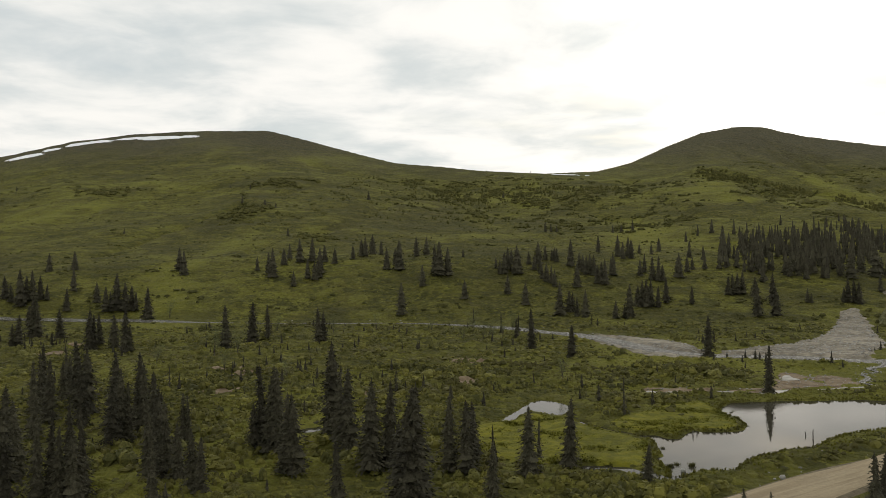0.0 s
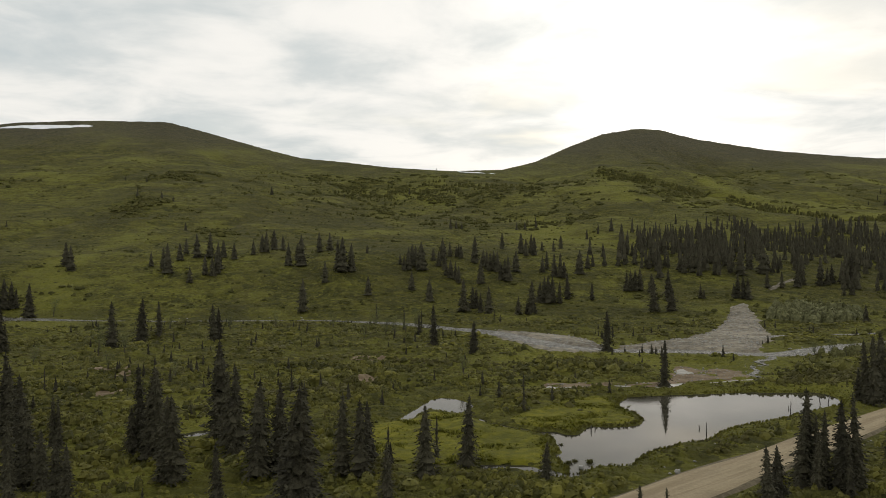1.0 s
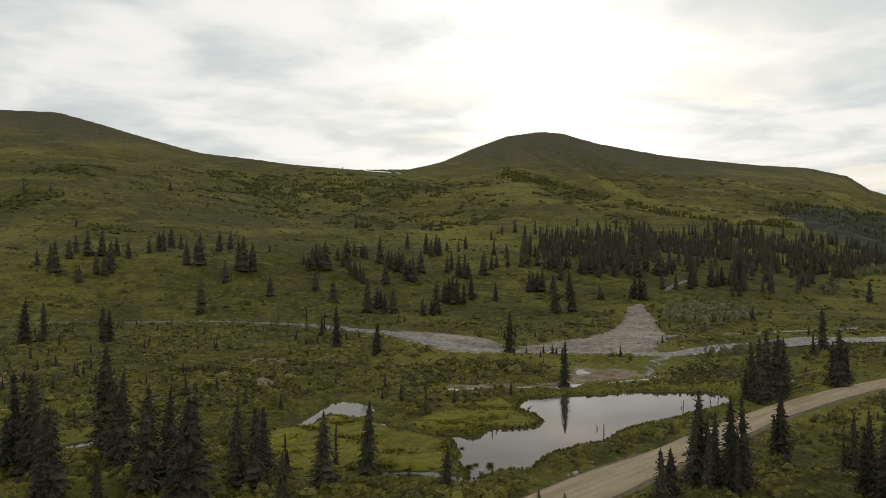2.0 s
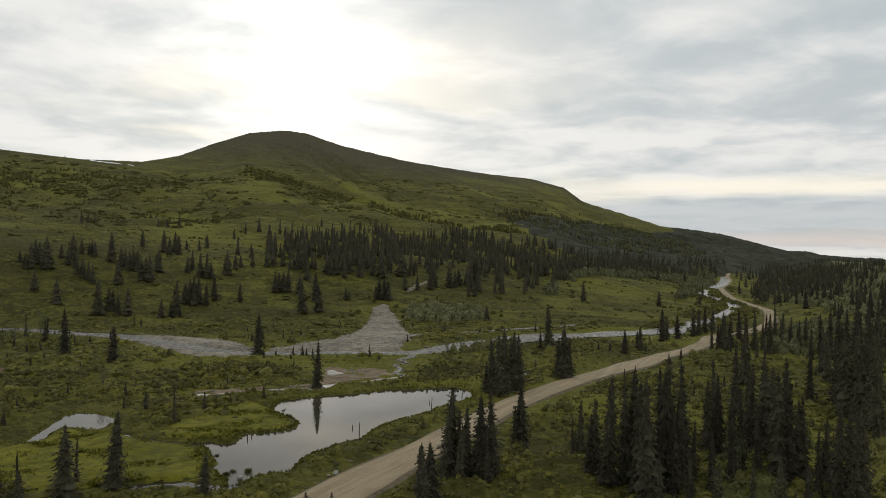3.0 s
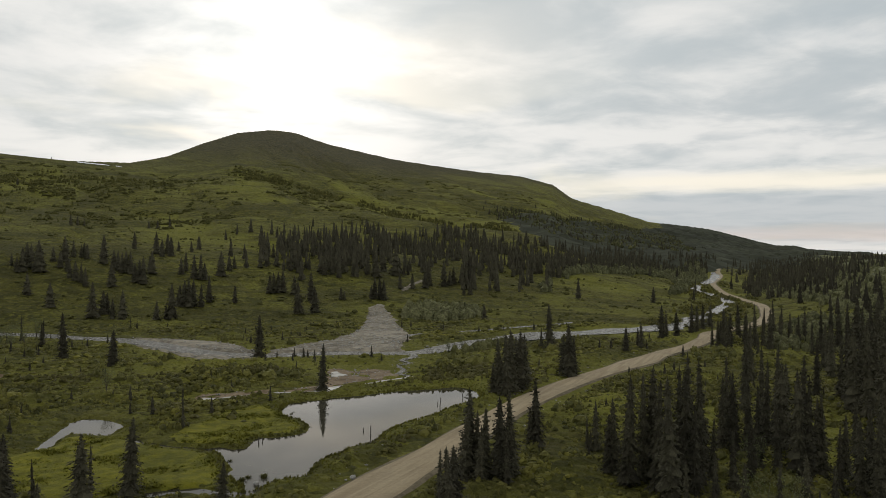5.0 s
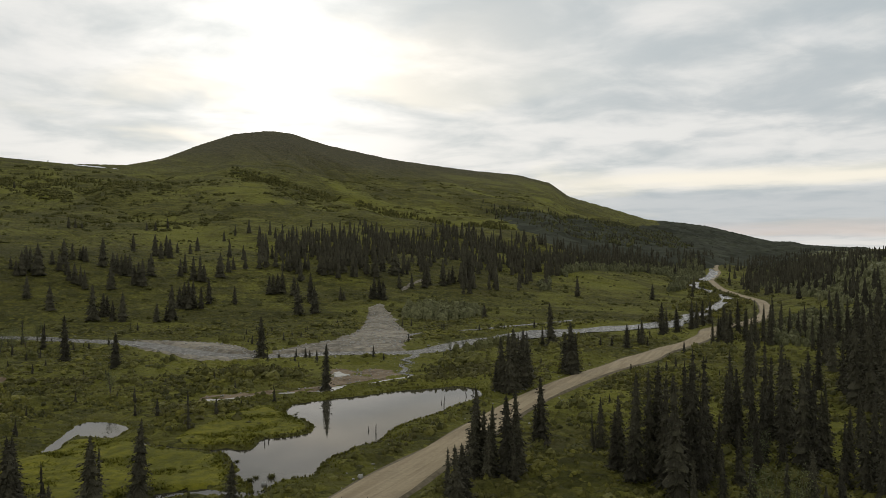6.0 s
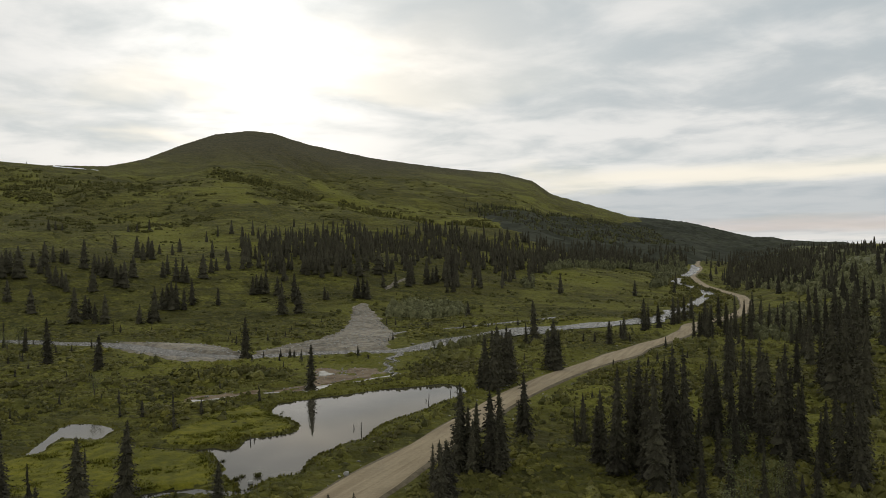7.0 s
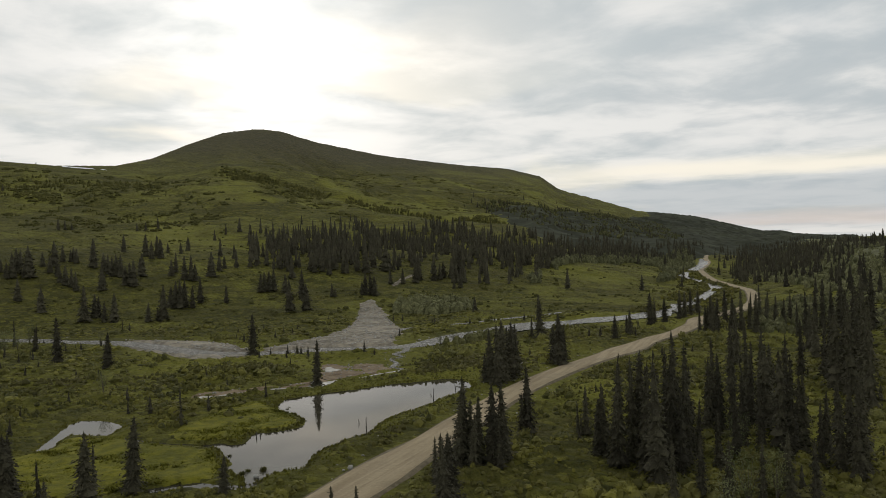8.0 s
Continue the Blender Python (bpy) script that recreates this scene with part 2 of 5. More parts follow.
def water_material(name, tint, ripple, scale, gloss, foam=0.0):
    m = bpy.data.materials.new(name)
    m.use_nodes = True
    k = Nodes(m.node_tree)
    place = k.add("ShaderNodeNewGeometry").outputs["Position"]
    shader = k.add("ShaderNodeBsdfPrincipled")
    colour = k.mix(k.ramp(k.noise(place, 0.15, 4), 0.35, 0.65), tint, tuple(c * 1.7 for c in tint))
    if foam:
        colour = k.mix(k.ramp(k.noise(k.vec("MULTIPLY", place, (0.5, 1.2, 0)), 0.9, 6, 0.7), 0.48, 0.66, 0.0, foam), colour, (0.42, 0.41, 0.38))
    k.put(shader.inputs["Base Color"], colour)
    shader.inputs["Roughness"].default_value = gloss
    shader.inputs["IOR"].default_value = 1.11
    shader.inputs["Specular IOR Level"].default_value = 0.5
    shader.inputs["Specular Tint"].default_value = (0.45, 0.43, 0.385, 1)
    b = k.add("ShaderNodeBump")
    b.inputs["Strength"].default_value, b.inputs["Distance"].default_value = 1.0, ripple
    k.put(b.inputs["Height"], k.noise(k.vec("MULTIPLY", place, (1, 1, 0)), scale, 3, 0.6))
    k.put(shader.inputs["Normal"], b.outputs[0])
    k.put(k.add("ShaderNodeOutputMaterial").inputs["Surface"], shader.outputs[0])
    return m


POND_WATER = water_material("still_pond_water", (0.030, 0.028, 0.020), 0.0012, 1.2, 0.03)
# sky glare on the shallows, put into a pale base colour and flecks
GLARE_WATER = water_material("shallow_water_on_silt", (0.26, 0.25, 0.225), 0.02, 1.0, 0.12, 0.5)
RIVER_WATER = water_material("running_river_water", (0.055, 0.052, 0.044), 0.20, 1.6, 0.22, 0.6)


# ---- the land ----
def step(a, b, v):
    s = np.clip((v - a) / (b - a), 0, 1)
    return s * s * (3 - 2 * s)


def waves(x, y, size, seed):
    """Cheap smooth noise, about -1 to 1, with features of that size in metres."""
    rng = np.random.RandomState(seed)
    total = np.zeros(np.shape(x))
    for i in range(7):
        a, p = rng.uniform(0, 2 * math.pi), rng.uniform(0, 2 * math.pi)
        k = 2 * math.pi / (size * rng.uniform(0.7, 1.7))
        total = total + np.sin(k * (np.cos(a) * x + np.sin(a) * y) + p + 1.3 * np.sin(0.43 * k * (np.cos(a + 1.9) * x + np.sin(a + 1.9) * y) + 2 * p))
    return total / 3.2


# The hills: bearing from the meadow's near edge (degrees), slope of the sight line to the crest, the crest's distance.
CREST_BEARING = [-180, -75, -45, -29, -25, -21, -17, -12.3, -9.8, -5.8, -3.4, 0, 3, 7.2, 11, 13.3, 15.7, 18, 20.2, 21.8, 24.3, 29, 31.6, 34.4, 38, 40.3, 41.6, 44.4, 47, 50.8, 54, 57, 63, 80, 180]
CREST_SLOPE = [0.0, 0.04, 0.085, 0.120, 0.141, 0.1535, 0.1602, 0.163, 0.1526, 0.1343, 0.1241, 0.1189, 0.1128, 0.1082, 0.1092, 0.1182, 0.1362, 0.1502, 0.1552, 0.1533, 0.1395, 0.1218, 0.115, 0.108, 0.101, 0.090, 0.0732, 0.0582, 0.0432, 0.0332, 0.0182, 0.0042, -0.004, -0.004, 0.0]
CREST_RANGE = [4000, 2600, 2200, 2050, 2000, 1980, 1960, 1900, 1850, 1750, 1700, 1650, 1600, 1600, 1700, 1850, 2050, 2200, 2300, 2320, 2350, 2420, 2450, 2500, 2550, 2600, 2750, 3000, 3200, 3500, 3900, 4300, 4500, 4500, 4500]
FOOT_BEARING = [-180, -60, -30, 0, 25, 35, 42, 48, 53, 58, 70, 180]
FOOT_RANGE = [900, 420, 385, 335, 345, 360, 400, 460, 700, 1100, 1400, 1500]
BENCH_RISE = [0, 14, 20, 22, 18, 14, 12, 8, 5, 2, 0, 0]
BENCH_RUN = [400, 160, 150, 140, 230, 260, 320, 330, 400, 500, 500, 500]
EYE_LEVEL = 27.0


def ground_z(x, y):
    """The height of the land, without the beds of pond and river."""
    x, y = np.asarray(x, float), np.asarray(y, float)
    r = np.hypot(x, y) + 1e-6
    b = np.degrees(np.arctan2(x, y))
    crest_r = np.interp(b, CREST_BEARING, CREST_RANGE)
    crest_z = EYE_LEVEL + crest_r * np.interp(b, CREST_BEARING, CREST_SLOPE)
    foot = np.interp(b, FOOT_BEARING, FOOT_RANGE)
    bench = np.interp(b, FOOT_BEARING, BENCH_RISE)
    run = np.interp(b, FOOT_BEARING, BENCH_RUN)
    s = np.clip((r - foot) / (crest_r - foot), 0, None)
    rise = bench * step(foot, foot + run, r) + np.maximum(crest_z - bench, 0) * np.where(s < 1, s ** 1.5, 1 - 0.55 * (s - 1))
    # knolls and hollows of the slopes, none on the crest itself
    body = np.clip(s * 5, 0, 1) * np.clip((0.93 - s) * 6, 0, 1)
    rise = rise + body * (7 * waves(x, y, 420, 3) + 2.5 * waves(x, y, 110, 4))
    rise = rise - body * 5.0 * np.exp(-(waves(x, y * 0.25, 190, 8) / 0.16) ** 2)
    # the rounded bench in front of the domed hill
    bench_mask = step(14, 18, b) * (1 - step(25, 33, b))
    rise = rise + bench_mask * (11 * np.exp(-((r - 1480) / 150) ** 2) - 19 * np.exp(-((r - 1770) / 150) ** 2))
    # a brushy gully down the flank of the domed hill
    for gx, gy, hx, hy in ((428, 1290, 480, 1200), (480, 1200, 556, 1120), (556, 1120, 600, 960), (600, 960, 640, 850)):
        dx, dy = hx - gx, hy - gy
        u = np.clip(((x - gx) * dx + (y - gy) * dy) / (dx * dx + dy * dy), 0, 1)
        d = np.hypot(x - gx - u * dx, y - gy - u * dy)
        rise = rise - 5.0 * np.exp(-(d / 26) ** 2) * (0.5 if gy == 1290 else 1)
    # the wooded rise on the far side of the road
    side = (x - 33) * 0.57 - (y - 85) * 0.82
    rise = rise + 22 * step(25, 140, side) * step(170, 560, r)
    # hummocks
    near = step(30, 60, r)
    rise = rise + near * (0.22 * waves(x, y, 16, 5) + 0.10 * waves(x, y, 5, 6))
    return np.maximum(rise, -400)


def curve_points(points, spacing):
    """A smooth line through the given points (Catmull-Rom), as an array of x, y."""
    p = np.array(points, float)[:, :2]
    p = np.vstack([2 * p[0] - p[1], p, 2 * p[-1] - p[-2]])
    out = []
    for i in range(1, len(p) - 2):
        n = max(2, int(np.hypot(*(p[i + 1] - p[i])) / spacing))
        for t in np.arange(n) / n:
            a, b, c, d = p[i - 1], p[i], p[i + 1], p[i + 2]
            out.append(0.5 * (2 * b + (c - a) * t + (2 * a - 5 * b + 4 * c - d) * t * t + (3 * b - a - 3 * c + d) * t ** 3))
    out.append(p[-2])
    return np.array(out)


def ring_points(points, spacing, ragged=0.0, seed=0):
    """A smooth closed shore through the points, made ragged by that many metres."""
    n = len(points)
    line = curve_points([points[-1], *points, points[0], points[1]], spacing)
    p = np.array(points, float)
    start = int(np.argmin(np.hypot(*(line - p[0]).T)[: len(line) // 2]))
    stop = len(line) // 2 + int(np.argmin(np.hypot(*(line[len(line) // 2:] - p[0]).T)))
    line = line[start:stop]
    if ragged:
        rng = np.random.RandomState(seed)
        push = rng.normal(0, ragged, (len(line), 2))
        line = line + (push + np.roll(push, 1, 0)) / 2
    return line


def shore_distance(x, y, ring):
    """Signed distance to a closed line: negative inside."""
    best = np.full(x.shape, 1e9)
    inside = np.zeros(x.shape, bool)
    for (ax, ay), (bx, by) in zip(ring, np.roll(ring, -1, 0)):
        dx, dy = bx - ax, by - ay
        t = np.clip(((x - ax) * dx + (y - ay) * dy) / (dx * dx + dy * dy + 1e-9), 0, 1)
        best = np.minimum(best, (x - ax - t * dx) ** 2 + (y - ay - t * dy) ** 2)
        inside ^= ((ay > y) != (by > y)) & (x < dx * (y - ay) / (dy + (1e-12 if dy == 0 else 0)) + ax)
    return np.where(inside, -1, 1) * np.sqrt(best)


def line_distance(x, y, line):
    best = np.full(x.shape, 1e18)
    for (ax, ay), (bx, by) in zip(line[:-1], line[1:]):
        dx, dy = bx - ax, by - ay
        t = np.clip(((x - ax) * dx + (y - ay) * dy) / (dx * dx + dy * dy + 1e-9), 0, 1)
        best = np.minimum(best, (x - ax - t * dx) ** 2 + (y - ay - t * dy) ** 2)
    return np.sqrt(best)


POND = ring_points([(50.9, 137.2), (54.5, 142.6), (59.6, 143.1), (64.5, 144.0), (70.4, 143.5), (78.4, 144.1), (84.5, 143.0), (91.2, 142.4), (92.8, 138.5), (90.3, 131.0), (86.7, 128.2), (81.3, 124.8), (76.8, 122.7), (70.8, 118.8), (64.8, 116.3), (59.9, 113.4), (56.1, 109.7), (53.6, 106.5), (49.2, 105.8), (46.1, 102.8), (43.8, 101.8), (40.7, 98.3), (38.0, 95.1), (33.8, 94.7), (31.0, 92.9), (30.1, 93.2), (30.5, 95.5), (29.9, 99.0), (31.1, 103.9), (31.9, 108.5), (32.3, 112.0), (31.2, 114.8), (33.0, 116.3), (34.6, 115.6), (35.6, 113.6), (37.0, 114.4), (38.6, 116.9), (40.2, 119.0), (41.8, 118.0), (45.6, 117.9), (48.1, 119.5), (50.2, 123.1), (50.6, 127.7), (50.2, 132.5)], 1.0, 0.3, 1)
SIDE_POND = ring_points([(11.2, 127.4), (12.2, 131.6), (13.8, 135.2), (15.6, 139.4), (17.8, 144.6), (20.0, 147.6), (22.0, 146.6), (24.4, 143.6), (25.2, 140.0), (25.5, 136.9), (24.0, 135.5), (22.5, 132.6), (21.4, 131.2), (20.3, 132.4), (18.4, 134.6), (16.8, 135.4), (15.8, 133.8), (14.4, 130.5), (13.3, 127.6)], 0.8, 0.2, 2)
LEFT_POOL = ring_points([(-22.4, 121.0), (-21.0, 123.6), (-18.4, 124.6), (-16.6, 123.6), (-17.6, 121.2), (-19.8, 119.8)], 0.6, 0.15, 3)
MUD_POOL = ring_points([(75.3, 167.0), (75.6, 169.6), (78.0, 175.0), (80.5, 177.0), (79.8, 172.9), (80.0, 169.3), (77.9, 168.4)], 0.8, 0.15, 4)
DITCH = curve_points([(31.2, 93.4), (28.8, 92.0), (27.3, 93.9), (26.0, 94.3), (24.7, 96.3), (22.2, 96.9), (19.6, 97.2)], 0.8)
GAP_CREEK = curve_points([(32.0, 114.4), (29.6, 117.5), (27.6, 119.3), (26.1, 122.5), (24.7, 125.2), (22.6, 128.8)], 0.8)
CREEK = curve_points([(65.5, 151.8), (69.7, 155.0), (73.4, 155.7), (77.9, 155.4), (82.3, 156.8), (86.3, 157.9), (89.8, 159.0), (91.6, 161.0)], 1.0)
RILL = curve_points([(91.6, 161.0), (90.4, 164.0), (93.6, 168.2), (95.6, 171.0), (97.2, 176.5), (102.2, 180.0), (103.4, 186.0), (108.8, 189.6), (113.4, 196.8)], 0.8)
BACK_CREEK = curve_points([(42.6, 156.5), (45.2, 154.7), (48.0, 154.8), (51.5, 155.2), (55.4, 154.7), (60.6, 153.8), (65.5, 151.8)], 1.0)
RIVER = curve_points([(-420, 366), (-300, 364), (-200.2, 357.5), (-175.7, 360.0), (-149.5, 359.6), (-123.9, 359.2), (-86.3, 353.9), (-55.1, 349.5), (-19.8, 346.3), (2.6, 337.0), (27.8, 314.4), (36.6, 300.0), (44.5, 289.1), (53.0, 276.0), (59.6, 254.1), (64.2, 233.2), (70.8, 222.4), (79.0, 215.8), (90.6, 213.5), (99.7, 209.6), (108.9, 203.6), (121.9, 200.6), (136.8, 207.0), (148.1, 211.3), (159.4, 211.8), (173.5, 216.2), (187.7, 218.2), (202.4, 217.2), (215.9, 215.2), (231.9, 217.4), (258.9, 226.8), (281.5, 236.2), (322.7, 262.6), (365.0, 290.9), (400, 314), (430.8, 338.2), (465.5, 376.1), (500.9, 424.2), (525.4, 441.6), (606.4, 498.9), (694, 561), (800, 640)], 4.0)
RIVER_HALF = 5.0
SIDE_BRANCH = curve_points([(135.0, 243.4), (143.8, 246.6), (151.9, 248.2), (160.3, 249.0), (171.1, 247.4), (180.0, 248.2), (188.9, 249.2), (203.0, 252.6), (214.9, 254.3), (228.7, 256.6)], 2.0)
BAR = ring_points([(52.8, 283.4), (60.1, 277.4), (65.7, 271.0), (70.7, 263.1), (75.0, 255.0), (77.2, 243.5), (77.0, 229.5), (79.3, 221.0), (85.5, 226.8), (93.7, 233.2), (102.6, 237.2), (113.0, 245.7), (123.3, 255.7), (138.0, 278.0), (152.9, 303.7), (168.9, 331.9), (178, 347), (186, 352), (181, 338), (165.0, 300.9), (149.8, 271.2), (142.1, 250.9), (133.0, 232.7), (124.9, 223.4), (117.0, 211.5), (115.1, 203.9), (119.6, 199.3), (111.7, 197.4), (107.9, 199.6), (100.4, 202.7), (92.3, 207.5), (86.0, 211.5), (80.5, 213.6), (74.6, 211.2), (69.4, 210.5), (64.7, 209.9), (59.6, 212.4), (57.5, 222.4), (55.7, 233.1), (52.5, 250.3), (51.2, 269.0)], 2.0, 0.6, 5)
UPPER_BAR = ring_points([(216, 384.5), (228, 397), (246, 413), (247.5, 411.6), (229.5, 395.5), (217, 382.5)], 2.0, 0.2, 6)
MUD_BANK = ring_points([(43.2, 161.1), (48.6, 159.6), (53.0, 156.9), (58.9, 156.6), (63.7, 157.0), (68.5, 158.5), (72.8, 165.0), (79.5, 178.4), (84.3, 175.3), (89.4, 172.5), (91.0, 164.7), (85.4, 159.6), (76.8, 158.0), (70.9, 157.2), (66.7, 154.0), (58.9, 151.9), (51.7, 152.8), (45.8, 152.5), (42.3, 156.0)], 1.2, 0.4, 7)
SEDGE_MEADOW = ring_points([(13.5, 126.2), (16.6, 131.9), (21.4, 128.5), (23.6, 125.5), (25.0, 121.5), (27.2, 116.6), (30.3, 112.9), (31.0, 109.3), (29.6, 103.5), (28.6, 98.8), (26.0, 97.0), (22.0, 98.3), (17.0, 98.6), (12.0, 100.5), (7.5, 103.7), (4.5, 109.5), (5.5, 118), (9.0, 124.5)], 1.5, 0.3, 8)
CAPE = np.array([(33.2, 117.4), (35.4, 115.6), (36.8, 116.0), (38.7, 118.2), (41.2, 119.6), (45.6, 119.2), (47.6, 120.8), (48.8, 123.2), (49.4, 127.6), (49.2, 132.8), (50.2, 139.3), (49.8, 143.0), (46.2, 142.5), (40.7, 138.7), (34.8, 131.8), (29.5, 125.5), (29.6, 119.7)], float)
ROAD_LINE = curve_points([(-160, -60), (-90, -8), (-30, 34), (10, 62), (38.7, 82.2), (48.8, 89.5), (61.2, 97.9), (73.2, 106.2), (85.8, 115.4), (101.5, 125.0), (114.8, 132.3), (131, 139.9), (152.4, 149.3), (174, 159.4), (193, 167.0), (215, 179), (232, 191), (251.8, 196.5), (272.5, 203), (301.6, 218.1), (330.4, 238.2), (380.5, 276.9), (415.4, 309.8), (468.4, 362.6), (513.6, 407.6), (570.7, 460.1), (610.7, 494.6), (696.6, 557.0), (741.6, 589.6), (773.7, 619.0), (820.5, 654.4)], 3.0)
ROAD_HALF = 3.5
ROAD_WIDE = 3.75 - 0.85 * step(65, 130, np.hypot(ROAD_LINE[:, 0], ROAD_LINE[:, 1])) - 0.4 * step(230, 380, np.hypot(ROAD_LINE[:, 0], ROAD_LINE[:, 1]))
ROAD_WIDE = ROAD_WIDE + 1.3 * np.exp(-((ROAD_LINE[:, 0] - 152) / 9) ** 2)


def smooth_z(line, window=9):
    """The land's height along a line, evened out."""
    z = ground_z(line[:, 0], line[:, 1])
    pad = np.pad(z, window, mode="edge")
    return np.convolve(pad, np.ones(2 * window + 1) / (2 * window + 1), mode="valid")


ROAD_Z = smooth_z(ROAD_LINE, 12) + 0.45
RIVER_Z = np.minimum(smooth_z(RIVER, 10), 40) - 0.35


def near_line_z(x, y, line, z):
    """The line's height at its point nearest to each place."""
    out = np.empty(x.shape)
    for i in range(0, x.size, 4000):
        d = (x[i:i + 4000, None] - line[None, :, 0]) ** 2 + (y[i:i + 4000, None] - line[None, :, 1]) ** 2
        out[i:i + 4000] = z[np.argmin(d, 1)]
    return out


def cell_mounds(x, y, size, seed):
    """Rounded mounds, one in each cell of a jittered grid, 0 to 1 high."""
    i, j = np.floor(x / size), np.floor(y / size)
    best = np.zeros(x.shape)

    def dice(a, b, k):
        v = np.sin(a * 127.1 + b * 311.7 + k * 74.7 + seed * 19.19) * 43758.5453
        return v - np.floor(v)

    for di in (-1, 0, 1):
        for dj in (-1, 0, 1):
            a, b = i + di, j + dj
            px, py = (a + 0.15 + 0.7 * dice(a, b, 1)) * size, (b + 0.15 + 0.7 * dice(a, b, 2)) * size
            wide = size * (0.42 + 0.38 * dice(a, b, 3))
            d = ((x - px) ** 2 + (y - py) ** 2) / (wide * wide)
            best = np.maximum(best, np.sqrt(np.clip(1 - d, 0, 1)) * (0.35 + 0.65 * dice(a, b, 4)))
    return best


def bare_room(x, y):
    """How far water, gravel, mud and road are, in metres, up to 8."""
    d = np.full(x.shape, 8.0)
    for ring in (POND, SIDE_POND, LEFT_POOL, MUD_POOL, BAR, UPPER_BAR, MUD_BANK, SEDGE_MEADOW, CAPE):
        lo, hi = ring.min(0) - 9, ring.max(0) + 9
        m = (x > lo[0]) & (x < hi[0]) & (y > lo[1]) & (y < hi[1])
        if m.any():
            d[m] = np.minimum(d[m], shore_distance(x[m], y[m], ring))
    for line, half in ((CREEK, 1.5), (RILL, 1.0), (DITCH, 1.2), (GAP_CREEK, 1.0), (BACK_CREEK, 1.2), (SIDE_BRANCH, 4.0), (RIVER, 11.0), (ROAD_LINE, 5.0)):
        lo, hi = line.min(0) - 20, line.max(0) + 16
        m = (x > lo[0]) & (x < hi[0]) & (y > lo[1]) & (y < hi[1])
        if m.any():
            d[m] = np.minimum(d[m], line_distance(x[m], y[m], line) - half)
    return np.clip(d, 0, 8)


def scrub_mounds(x, y):
    """The lumpy carpet of dwarf willow and birch over the valley floor."""
    cover = 0.5 + 0.5 * waves(x, y, 31, 15) + 0.3 * waves(x, y, 11, 16)
    tall = 0.95 * cell_mounds(x, y, 2.6, 1) + 0.45 * cell_mounds(x, y, 1.3, 2)
    big = 1.1 * cell_mounds(x, y, 4.6, 3) * step(0.5, 1.1, cover)
    return (tall * (0.35 + 0.65 * step(0.0, 0.9, cover)) + big) * step(0.2, 4.0, bare_room(x, y)) * 0.85


def land_z(x, y):
    """The height of the land with its water beds and the road's bank."""
    shape = np.shape(x)
    x, y = np.ravel(np.asarray(x, float)), np.ravel(np.asarray(y, float))
    z = ground_z(x, y)
    near = (np.hypot(x, y) < 1100) & (y > -80)
    if not near.any():
        return z.reshape(shape)
    a, b, h = x[near], y[near], z[near]
    for ring, depth in ((POND, 0.8), (SIDE_POND, 0.5), (LEFT_POOL, 0.4), (MUD_POOL, 0.55)):
        lo, hi = ring.min(0) - 14, ring.max(0) + 14
        m = (a > lo[0]) & (a < hi[0]) & (b > lo[1]) & (b < hi[1])
        if m.any():
            d = shore_distance(a[m], b[m], ring)
            h[m] = np.where(d > 0, 0.10 + (h[m] - 0.10) * step(0, 11, d) + 0.12 * step(0, 0.8, d), -depth * step(0, 1.6, -d) + 0.02)
    for line, half, depth in ((DITCH, 0.8, 0.35), (GAP_CREEK, 0.55, 0.3), (CREEK, 1.0, 0.4), (RILL, 0.6, 0.25), (BACK_CREEK, 0.9, 0.35), (SIDE_BRANCH, 1.5, 0.5)):
        lo, hi = line.min(0) - 8, line.max(0) + 8
        m = (a > lo[0]) & (a < hi[0]) & (b > lo[1]) & (b < hi[1])
        if m.any():
            d = line_distance(a[m], b[m], line)
            h[m] = h[m] - (depth + np.maximum(h[m], 0) * 0.6) * (1 - step(half * 0.6, half * 2.2, d))
    d = line_distance(a, b, RIVER)
    m = d < 30
    if m.any():
        level = near_line_z(a[m], b[m], RIVER, RIVER_Z)
        h[m] = level + 0.25 + (h[m] - level - 0.25) * step(RIVER_HALF + 1, 28, d[m]) - 1.0 * (1 - step(RIVER_HALF * 0.7, RIVER_HALF * 1.25, d[m]))
    d = line_distance(a, b, ROAD_LINE)
    m = d < 16
    if m.any():
        level = near_line_z(a[m], b[m], ROAD_LINE, ROAD_Z)
        low = np.where(d[m] < ROAD_HALF + 0.5, level - 0.35, h[m])
        bank = level - 0.35 + (h[m] - level + 0.35) * step(ROAD_HALF + 0.5, ROAD_HALF + 7, d[m])
        h[m] = np.where(d[m] < ROAD_HALF + 0.5, low, np.minimum(bank, np.maximum(h[m], bank)))
    r = np.hypot(a, b)
    m = (r > 58) & (r < 520)
    if m.any():
        h[m] += scrub_mounds(a[m], b[m]) * (1 - 0.5 * step(300, 500, r[m]))
    z[near] = h
    return z.reshape(shape)


def fast_mesh(name, verts, faces, mat, smooth=False):
    """A mesh from arrays: verts n x 3, faces m x 3 or m x 4."""
    data = bpy.data.meshes.new(name)
    n, c = faces.shape
    data.vertices.add(len(verts))
    data.vertices.foreach_set("co", np.ascontiguousarray(verts, np.float32).ravel())
    data.loops.add(n * c)
    data.loops.foreach_set("vertex_index", np.ascontiguousarray(faces, np.int32).ravel())
    data.polygons.add(n)
    data.polygons.foreach_set("loop_start", np.arange(0, n * c, c, dtype=np.int32))
    data.polygons.foreach_set("use_smooth", np.full(n, smooth))
    data.update(calc_edges=True)
    data.materials.append(mat)
    return data


